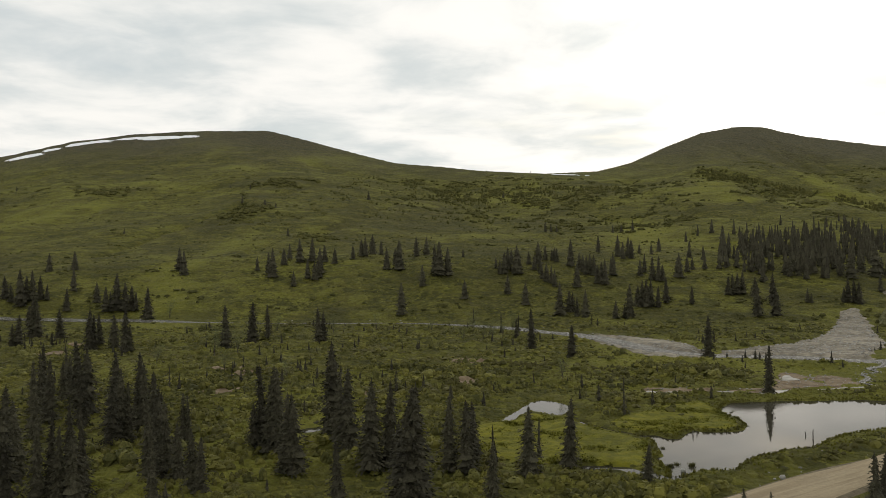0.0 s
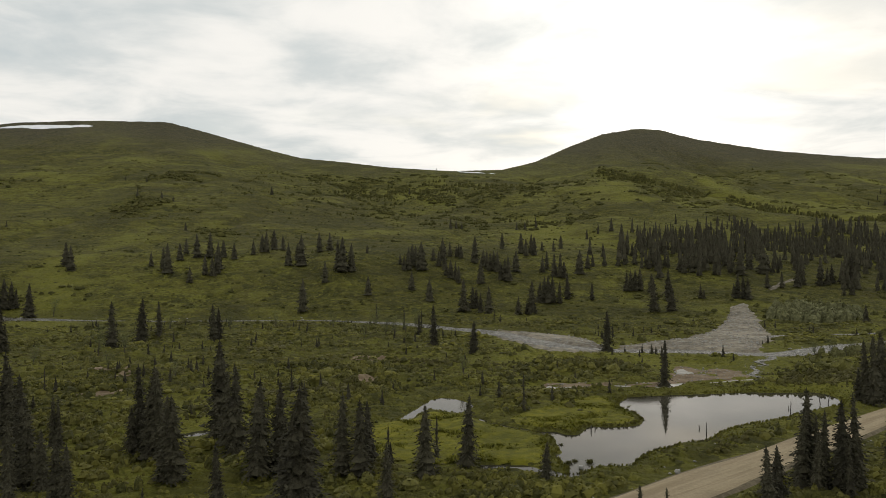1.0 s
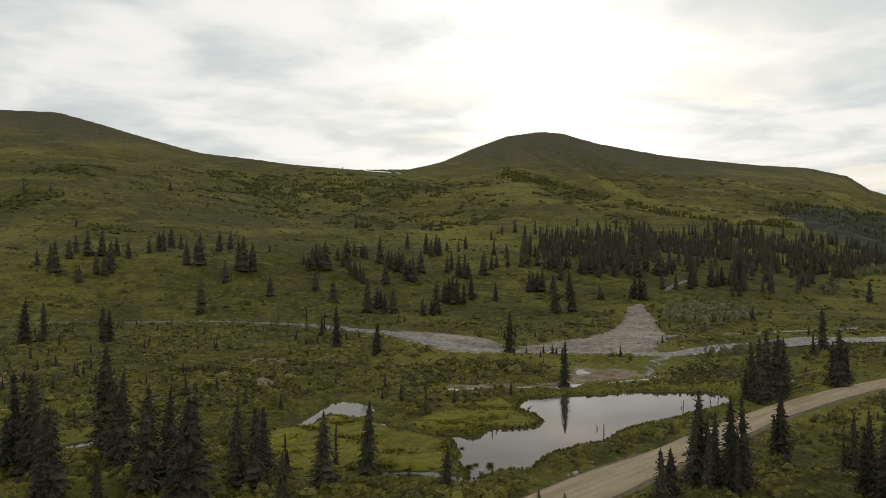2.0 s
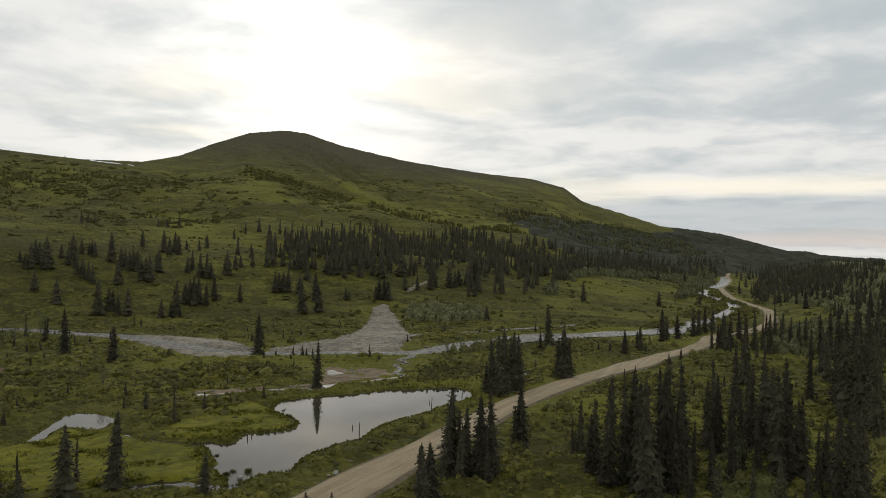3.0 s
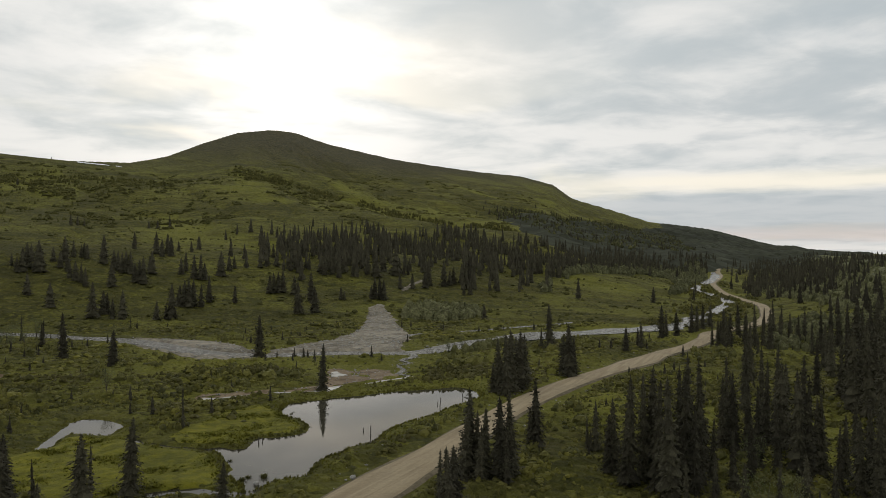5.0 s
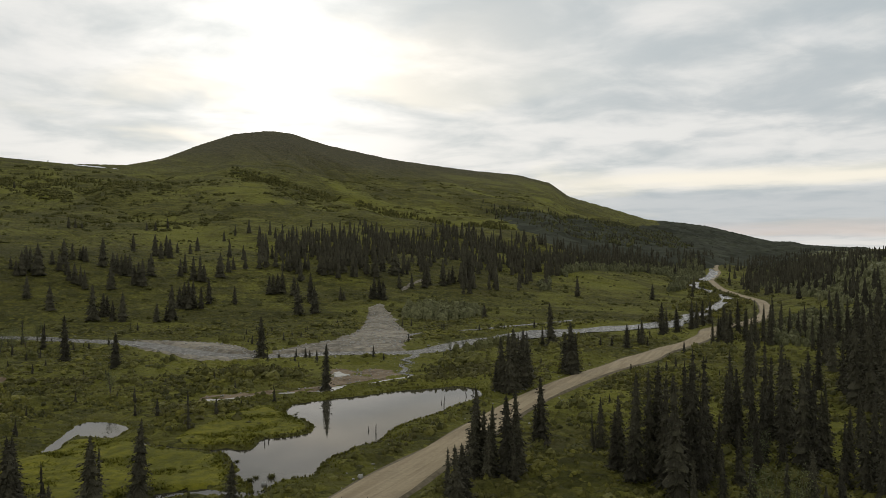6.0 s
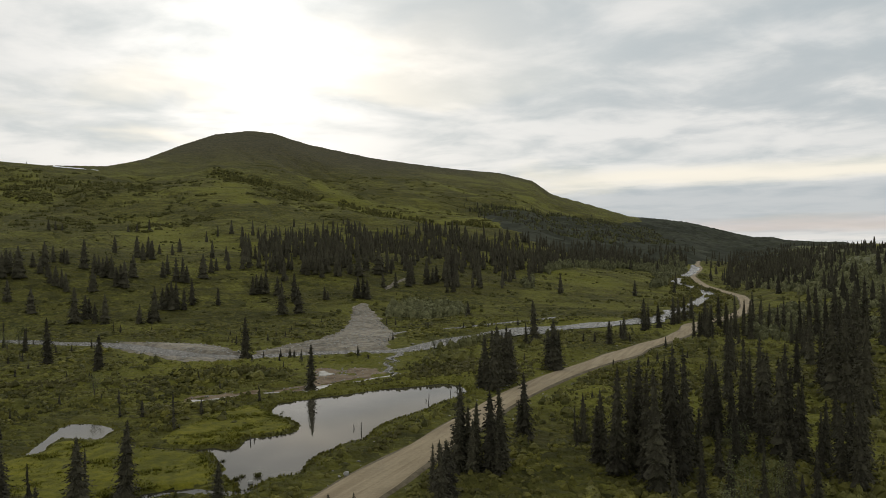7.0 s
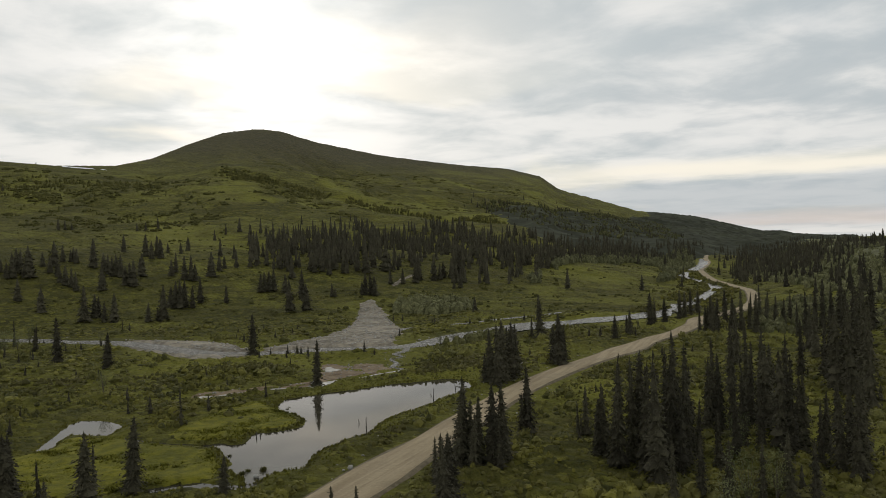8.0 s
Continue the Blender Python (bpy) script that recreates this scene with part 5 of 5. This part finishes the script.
def far_canopy(name, ring, cell, height, holes, seed, label, mat):
    """A distant wood seen as one rough canopy, with gaps."""
    ring = np.array(ring, float)
    lo, hi = ring.min(0), ring.max(0)
    gx, gy = np.meshgrid(np.arange(lo[0], hi[0], cell), np.arange(lo[1], hi[1], cell), indexing="ij")
    rng = np.random.RandomState(seed)
    gx, gy = gx + rng.uniform(-0.4, 0.4, gx.shape) * cell, gy + rng.uniform(-0.4, 0.4, gx.shape) * cell
    d = shore_distance(gx.ravel(), gy.ravel(), ring).reshape(gx.shape)
    cover = waves(gx, gy, 190, seed) + 0.5 * waves(gx, gy, 60, seed + 1)
    tops = height * rng.uniform(0.1, 1.0, gx.shape) * step(holes, holes + 0.5, cover) * step(0, 60, -d) - 2.0 * (1 - step(holes, holes + 0.3, cover)) - 2 * step(-30, 0, d)
    z = ground_z(gx, gy) + tops
    n, m = gx.shape
    index = np.arange(n * m).reshape(n, m)
    faces = np.stack([index[:-1, :-1], index[1:, :-1], index[1:, 1:], index[:-1, 1:]], -1)[(d[:-1, :-1] < 0) & (cover[:-1, :-1] > holes - 0.2)]
    used, inverse = np.unique(faces.ravel(), return_inverse=True)
    verts = np.stack([gx, gy, z], -1).reshape(-1, 3)[used]
    tagged(new(name, fast_mesh(name, verts, inverse.reshape(-1, 4), mat)), label, "far woods", kind="stuff")


far_canopy("ridge_wood", [(847, 1181), (1015, 1210), (1337, 1390), (2138, 1960), (2378, 2200), (2790, 2300), (3317, 2440), (3950, 2540), (4250, 2330), (1500, 830), (788, 616), (600, 590), (560, 700), (764, 1052)], 15.0, 6.0, -9.0, 61, "dark distant spruce wood over the long ridge", CANOPY)

far_canopy("rise_wood", [(360, 195), (480, 318), (660, 470), (1010, 700), (2200, 1420), (2400, 800), (900, 250), (450, 110)], 7.0, 5.0, 0.1, 62, "pale grey-green birch wood covering the rise beyond the road", PALE_THICKET)


# ---- brush patches on the hill ----
BRUSH_PATCHES = [(-42, 1405), (-2, 1321), (27, 1379), (42, 1255), (80, 1283), (105, 1257), (128, 1312), (130, 1159), (136, 1141), (185, 1197), (218, 1191), (239, 1211), (44, 1065), (46, 954), (144, 888), (-457, 1069), (-450, 1107), (-482, 1100), (-201, 771), (-204, 804), (-206, 849), (-186, 814), (-97, 619), (-239, 1096), (-219, 1095), (-209, 1166)] + [(443, 1335), (453, 1257), (439, 1129), (479, 1110), (448, 958), (404, 814)]


def brush_patches():
    rng = np.random.RandomState(81)
    rows = []
    for px, py in BRUSH_PATCHES:
        r = math.hypot(px, py)
        across, along = np.array((py, -px)) / r, np.array((px, py)) / r
        wide, deep = rng.uniform(12, 30) * r / 1100, rng.uniform(14, 34) * r / 1100
        n = int(rng.uniform(22, 46))
        off = rng.normal(0, 0.55, (n, 2))
        spot = np.array((px, py)) + off[:, :1] * across * wide + off[:, 1:] * along * deep
        for x, y in spot:
            h = rng.uniform(1.8, 4.5)
            rows.append((x, y, 0, rng.uniform(0, 6.28), h * rng.uniform(1.6, 3.0), h * 0.85))
    rows = np.array(rows)
    rows[:, 2] = ground_z(rows[:, 0], rows[:, 1]) - 0.2
    scatter_mesh("hill_brush", BUSHES, rows, HILL_BRUSH, "rounded dark green brush patches on the open hillside", "brush")


brush_patches()


def alder_clumps(name, ring, count, seed, label, sizes=(1.6, 3.6)):
    """Oval clumps of round alder bushes lying along the slope."""
    rng = np.random.RandomState(seed)
    ring = np.array(ring, float)
    p = rng.uniform(ring.min(0), ring.max(0), (count * 12, 2))
    p = p[in_ring(p[:, 0], p[:, 1], ring)]
    p = p[waves(p[:, 0], p[:, 1], 150, seed) + 0.6 * waves(p[:, 0], p[:, 1], 50, seed + 1) > rng.uniform(-0.5, 0.9, len(p))][:count]
    rows = []
    for x, y in p:
        n = rng.randint(3, 11)
        wide, deep = rng.uniform(2.5, 7.0), rng.uniform(2.0, 5.0)
        for u, v in rng.normal(0, 0.6, (n, 2)):
            h = rng.uniform(*sizes)
            rows.append((x + u * wide, y + v * deep, 0, rng.uniform(0, 6.28), h * rng.uniform(1.4, 2.3), h * 0.85))
    rows = np.array(rows)
    rows[:, 2] = ground_z(rows[:, 0], rows[:, 1]) - 0.2
    scatter_mesh(name, BUSHES, rows, HILL_BRUSH, label, "brush")


alder_clumps("saddle_alders", [(-60, 900), (60, 720), (230, 760), (420, 900), (380, 1250), (330, 1480), (60, 1520), (-120, 1380)], 330, 201, "dark oval alder clumps over the slope below the saddle")
alder_clumps("flank_alders", [(420, 900), (640, 820), (900, 1060), (1250, 1500), (900, 1700), (560, 1560), (420, 1250)], 260, 203, "dark alder clumps over the flank of the domed hill")
alder_clumps("west_alders", [(-700, 900), (-400, 640), (-150, 620), (-60, 900), (-150, 1350), (-600, 1400)], 110, 205, "scattered dark alder clumps on the western slope", (1.2, 2.6))

# ---- old snow under the crest ----
for outline in [[(-935, 1716), (-894, 1743), (-856, 1689), (-911, 1683)], [(-879, 1762), (-858, 1765), (-837, 1720), (-858, 1717)], [(-828, 1762), (-759, 1806), (-740, 1754), (-777, 1758), (-804, 1715)], [(-725, 1797), (-683, 1800), (-664, 1748), (-710, 1763)], [(-683, 1800), (-596, 1808), (-586, 1756), (-612, 1751), (-654, 1730)], [(-590, 1797), (-566, 1811), (-554, 1766), (-584, 1772)], [(222, 1588), (240, 1586), (262, 1583), (262, 1572), (238, 1574), (221, 1577)], [(276, 1581), (292, 1580), (292, 1571), (276, 1572)]]:
    ring = ring_points(outline, 6.0, 3.6, 9)
    ring = ring + (ring - ring.mean(0)) * np.array((0.05, -0.35))
    flat_sheet("snow_patch", ring, 5.0, SNOW, "strip of old white snow below the hill's crest", "snow patch", 1.6)

# ---- bare soil ----
def oval(cx, cy, a, b, turn, n=14):
    t = np.arange(n) / n * 2 * math.pi
    u, v = a * np.cos(t), b * np.sin(t)
    return np.stack([cx + u * math.cos(turn) - v * math.sin(turn), cy + u * math.sin(turn) + v * math.cos(turn)], -1)


for cx, cy, a, b, turn, seed in ((-52.0, 192, 4.5, 3.2, 0.3, 1), (-46.2, 185, 3.0, 2.6, 0.1, 2), (-44.5, 160, 4.5, 2.4, 0.1, 7), (7.5, 204, 4.0, 3.4, 0.2, 3), (5.5, 168, 2.8, 6.5, 0.1, 4), (-114.6, 231, 5.0, 4.5, 0.4, 5), (-118, 254, 3.5, 2.4, 0.0, 6), (-14.2, 155, 2.0, 1.6, 0.0, 8)):
    flat_sheet("bare_soil", ring_points(oval(cx, cy, a, b, turn), 0.9, 0.4, seed), 0.9, MUD, "patch of bare brown soil between shrubs", "bare soil", 0.22)


# ---- stones, deadwood and sedge at the water ----
def stone_form(seed):
    """A rounded, lumpy stone 1 across, as quads."""
    rng = np.random.RandomState(seed)
    verts, faces = [], []
    for high, wide in ((-0.25, 0.36), (0.05, 0.52), (0.30, 0.34)):
        for i in range(6):
            a = 6.283 * i / 6 + rng.uniform(-0.2, 0.2)
            s = wide * rng.uniform(0.8, 1.2)
            verts.append((s * math.cos(a), s * math.sin(a) * 0.8, high * rng.uniform(0.85, 1.15)))
    for j in range(2):
        for i in range(6):
            faces.append((j * 6 + i, j * 6 + (i + 1) % 6, j * 6 + 6 + (i + 1) % 6, j * 6 + 6 + i))
    faces += [(12, 13, 14, 15), (12, 15, 16, 17)]
    return np.array(verts), np.array(faces)


STONES = [stone_form(i) for i in range(6)]


def scatter_stones(name, x, y, sizes, seed, label, sink=0.0):
    rng = np.random.RandomState(seed)
    s = rng.uniform(*sizes, len(x)) * rng.uniform(0.6, 1.1, len(x))
    z = land_z(x, y) + sink
    scatter_mesh(name, STONES, np.column_stack([x, y, z, rng.uniform(0, 6.28, len(x)), s, s * rng.uniform(0.5, 0.9, len(x))]), STONE, label, "stones")


def inside(ring, count, seed):
    rng = np.random.RandomState(seed)
    lo, hi = ring.min(0), ring.max(0)
    p = rng.uniform(lo, hi, (count * 4, 2))
    return p[in_ring(p[:, 0], p[:, 1], ring)][:count]


p = inside(BAR, 2400, 3)
scatter_stones("bar_stones", p[:, 0], p[:, 1], (0.25, 1.0), 4, "pale and dark river stones on the gravel bar", 0.36)
p = RIVER[np.random.RandomState(6).randint(len(RIVER), size=900)] + np.random.RandomState(7).normal(0, 4.5, (900, 2))
p = p[np.hypot(p[:, 0], p[:, 1]) < 420]
scatter_stones("river_stones", p[:, 0], p[:, 1], (0.4, 1.3), 8, "grey boulders along the shallow river", 0.35)
rill_rng = np.random.RandomState(14)
p = RILL[rill_rng.randint(len(RILL), size=240)] + rill_rng.normal(0, 0.9, (240, 2))
scatter_stones("rill_stones", p[:, 0], p[:, 1], (0.15, 0.6), 15, "pale stones along the winding rill", 0.05)
p = inside(MUD_BANK, 220, 9)
scatter_stones("mud_stones", p[:, 0], p[:, 1], (0.15, 0.6), 10, "scattered stones on the mud bank", 0.1)
keep = (np.hypot(ROAD_LINE[:, 0], ROAD_LINE[:, 1]) < 260) & (ROAD_LINE[:, 0] > 20)
edge_rng = np.random.RandomState(12)
spots = ROAD_LINE[keep][edge_rng.randint(keep.sum(), size=260)]
spots = spots + np.array((0.57, -0.82)) * (edge_rng.choice((-1, 1), 260) * edge_rng.uniform(3.6, 5.2, 260))[:, None] + edge_rng.normal(0, 1.5, (260, 2))
spots = spots[line_distance(spots[:, 0], spots[:, 1], ROAD_LINE) > 4.3]
scatter_stones("roadside_stones", spots[:, 0], spots[:, 1], (0.12, 0.5), 13, "loose stones along the road's edge", 0.1)


def boulder(x, y, z, size, seed, label, mat):
    v, f = stone_form(seed)
    ob = tagged(new("boulder", fast_mesh("boulder", v * size, f, mat, True)), label, "boulder")
    ob.matrix_basis = pose(x, y, z, 0, 0, seed * 70)


boulder(31.8, 94.9, 0.08, 0.8, 61, "pale grey boulder at the pond's edge", STONE)
boulder(42.2, 90.0, 0.45, 0.9, 62, "pale boulder on the grass beside the road", STONE)
boulder(114.6, 146.0, 0.5, 1.1, 63, "pale flat rock near the pond's end", STONE)


def tussock_form(seed, blades):
    rng = np.random.RandomState(seed)
    verts, faces = [], []
    for i in range(blades):
        a = rng.uniform(0, 6.283)
        c = np.array((math.cos(a), math.sin(a), 0)) * rng.uniform(0, 0.3)
        out = np.array((math.cos(a), math.sin(a), 0)) * rng.uniform(0.05, 0.35)
        side = np.array((-math.sin(a), math.cos(a), 0)) * rng.uniform(0.05, 0.10)
        top = c + out + np.array((0, 0, rng.uniform(0.6, 1.0)))
        k = len(verts)
        verts.extend((c - side, c + side, top + side * 0.2, top - side * 0.2))
        faces.append((k, k + 1, k + 2, k + 3))
    return np.array(verts), np.array(faces)


TUSSOCKS = [tussock_form(i, 16) for i in range(5)]


def shore_sedge(name, ring, count, reach, sizes, mat, seed, label):
    rng = np.random.RandomState(seed)
    i = rng.randint(len(ring), size=count)
    p = ring[i] + (np.roll(ring, -1, 0)[i] - ring[i]) * rng.uniform(0, 1, (count, 1)) + rng.normal(0, reach, (count, 2))
    d = shore_distance(p[:, 0], p[:, 1], ring)
    p = p[d > -0.1]
    h = rng.uniform(*sizes, len(p))
    scatter_mesh(name, TUSSOCKS, np.column_stack([p, np.maximum(land_z(p[:, 0], p[:, 1]), -0.1) - 0.03, rng.uniform(0, 6.28, len(p)), h * 1.3, h]), mat, label, "sedge")


shore_sedge("pond_sedge", POND, 1200, 0.4, (0.2, 0.45), WILLOW, 21, "dark sedge fringe round the pond")
shore_sedge("side_pond_sedge", SIDE_POND, 300, 0.35, (0.15, 0.35), WILLOW, 22, "dark sedge fringe round the small pool")
shore_sedge("bank_grass", POND, 1600, 2.2, (0.2, 0.4), GRASS, 23, "bright green grass on the pond's bank")
p = np.vstack([inside(SEDGE_MEADOW, 1900, 24), inside(CAPE, 1700, 25)])
p = p[clear_of_water(p[:, 0], p[:, 1], 0.2)]
meadow_rng = np.random.RandomState(26)
h = meadow_rng.uniform(0.12, 0.34, len(p)) * np.clip(1 + 0.7 * waves(p[:, 0], p[:, 1], 9, 27), 0.4, 1.8)
scatter_mesh("meadow_grass", TUSSOCKS, np.column_stack([p, land_z(p[:, 0], p[:, 1]) + 0.05, meadow_rng.uniform(0, 6.28, len(p)), h * 3.0, h]), GRASS, "lime-green sedge tufts of the wet meadow", "sedge")

# tussock islands standing in the pond and along the shore of the sedge tongue
tussock_rng = np.random.RandomState(33)
shore = POND[(POND[:, 0] < 53) & (POND[:, 1] > 110) & (POND[:, 1] < 140)]
SHORE_TUSSOCKS = [(q[0] + tussock_rng.normal(0, 0.25), q[1] + tussock_rng.normal(0, 0.25), tussock_rng.uniform(0.55, 1.0)) for q in shore[::3]]
for x, y, size in (*SHORE_TUSSOCKS, (33.6, 97.3, 1.3), (32.6, 107.3, 0.9), (30.9, 97.4, 1.2), (32.0, 98.3, 1.0), (51.6, 133.3, 0.8), (52.4, 134.6, 0.7), (49.4, 121.6, 0.9), (51.4, 105.4, 0.8), (54.9, 107.3, 0.8), (35.6, 114.8, 0.8), (37.6, 115.4, 0.6), (20.6, 133.6, 0.7)):
    v, f = tussock_form(int(x * 10), 70)
    island = tagged(new("sedge_tussock", fast_mesh("sedge_tussock", v * np.array((size, size, size * 0.6)), f, HILL_BRUSH)), "dark sedge tussock standing in the pond", "tussock", "tussocks in the pond")
    island.matrix_basis = pose(x, y, -0.35, 0, 0, x * 40)


def snag(x, y, height, lean, turn):
    """A dead stub that stands in the water."""
    verts, faces = [], []
    for j, (s, r) in enumerate(((0, 0.10), (0.4, 0.085), (0.8, 0.07), (1.0, 0.03))):
        for i in range(6):
            a = 6.283 * i / 6
            verts.append((r * math.cos(a) + 0.05 * math.sin(j * 2.1), r * math.sin(a), s * height))
    for j in range(3):
        for i in range(6):
            faces.append((j * 6 + i, j * 6 + (i + 1) % 6, j * 6 + 6 + (i + 1) % 6, j * 6 + 6 + i))
    ob = tagged(new("dead_stub", fast_mesh("dead_stub", np.array(verts), np.array(faces), DEADWOOD, True)), "grey dead tree stub standing in the pond", "dead wood", "stubs in the pond")
    ob.matrix_basis = pose(x, y, -0.7, lean, 0, turn)


for x, y, height, lean, turn in ((56.0, 112.2, 2.1, 5, 20), (56.2, 114.6, 1.3, -9, 80), (76.4, 124.3, 2.6, 3, 130), (77.9, 127.4, 1.2, -6, 10), (86.5, 129.9, 2.4, 8, 60), (85.6, 130.6, 1.8, -7, 10), (39.4, 115.6, 1.5, 5, 40), (40.3, 116.1, 1.2, -4, 70)):
    snag(x, y, height, lean, turn)


def leafy_birch(x, y, height, seed):
    """A small pale birch: curved stems and loose leaves."""
    rng = np.random.RandomState(seed)
    z = float(land_z(np.array([x]), np.array([y]))[0])
    tree = tagged(new("young_birch"), "pale young birch with thin open twigs", "birch", "young birches")
    tree.matrix_basis = pose(x, y, z)
    leaf_v, leaf_f = [], []
    for s in range(7):
        a = rng.uniform(0, 6.28)
        out = np.array((math.cos(a), math.sin(a), 0)) * rng.uniform(0.12, 0.36) * height
        verts, faces = [], []
        for j in range(6):
            t = j / 5
            c = out * t ** 1.5 + np.array((0, 0, height * t * rng.uniform(0.94, 1.0)))
            for i in range(5):
                b = 6.283 * i / 5
                verts.append(c + np.array((math.cos(b), math.sin(b), 0)) * (0.045 * (1 - t) + 0.006))
            if j:
                for i in range(5):
                    faces.append(((j - 1) * 5 + i, (j - 1) * 5 + (i + 1) % 5, j * 5 + (i + 1) % 5, j * 5 + i))
                for q in range(26 if t > 0.3 else 0):
                    p = c + rng.normal(0, 0.085 * height, 3)
                    u = rng.normal(0, 1, 3)
                    u *= 0.017 * height / np.linalg.norm(u)
                    w = np.cross(u, rng.normal(0, 1, 3))
                    w *= 0.012 * height / (np.linalg.norm(w) + 1e-9)
                    k = len(leaf_v)
                    leaf_v.extend((p - u, p - w, p + u, p + w))
                    leaf_f.append((k, k + 1, k + 2, k + 3))
        stem = new("stem", fast_mesh("stem", np.array(verts), np.array(faces), BARK, True))
        stem.parent = tree
    leaves = new("leaves", fast_mesh("leaves", np.array(leaf_v), np.array(leaf_f), BIRCH))
    leaves.parent = tree


for x, y, height, seed in ((66.5, 50.4, 5.6, 1), (69.8, 49.5, 5.0, 2), (81.6, 63.0, 4.5, 3), (-52, 190, 5.0, 4), (-34, 176, 4.5, 5), (-62, 300, 6.0, 6), (-3, 300, 5.5, 7), (27, 165, 4.0, 8), (-74, 205, 5.0, 9), (-128, 372, 8.0, 10), (-44, 288, 7.5, 11), (-40, 296, 6.5, 12), (-24, 300, 6.0, 13), (18, 262, 7.0, 14), (12, 290, 7.5, 15), (27, 288, 7.0, 16), (-62, 216, 7.5, 17), (-57, 222, 6.0, 18), (15, 262, 5.5, 19), (22, 270, 5.0, 20), (8, 259, 4.5, 21), (126, 198, 4.0, 22), (133, 201, 3.6, 23), (140, 204, 3.2, 24), (61, 49, 4.6, 25)):
    leafy_birch(x, y, height, seed)


# ---- spruce saplings over the valley floor ----
def saplings(count, seed):
    rng = np.random.RandomState(seed)
    r = np.sqrt(rng.uniform(75 ** 2, 330 ** 2, count * 3))
    b = np.radians(rng.uniform(-34, 62, count * 3))
    x, y = r * np.sin(b), r * np.cos(b)
    ok = (waves(x, y, 70, seed) > rng.uniform(-0.6, 0.8, len(x))) & clear_of_water(x, y, 2.0)
    ok &= ~in_ring(x, y, SEDGE_MEADOW) & ~in_ring(x, y, CAPE)
    x, y = x[ok][:count], y[ok][:count]
    h = rng.uniform(0.9, 3.2, len(x))
    forms = [spruce_crown(np.random.RandomState(950 + i), 34, 0.24, 1, 0.3, 0.6) for i in range(4)]
    scatter_mesh("spruce_saplings", forms, np.column_stack([x, y, land_z(x, y) - 0.1, rng.uniform(0, 6.28, len(x)), h * 1.1, h]), NEEDLES, "small dark spruce saplings among the shrubs", "saplings")


saplings(380, 91)
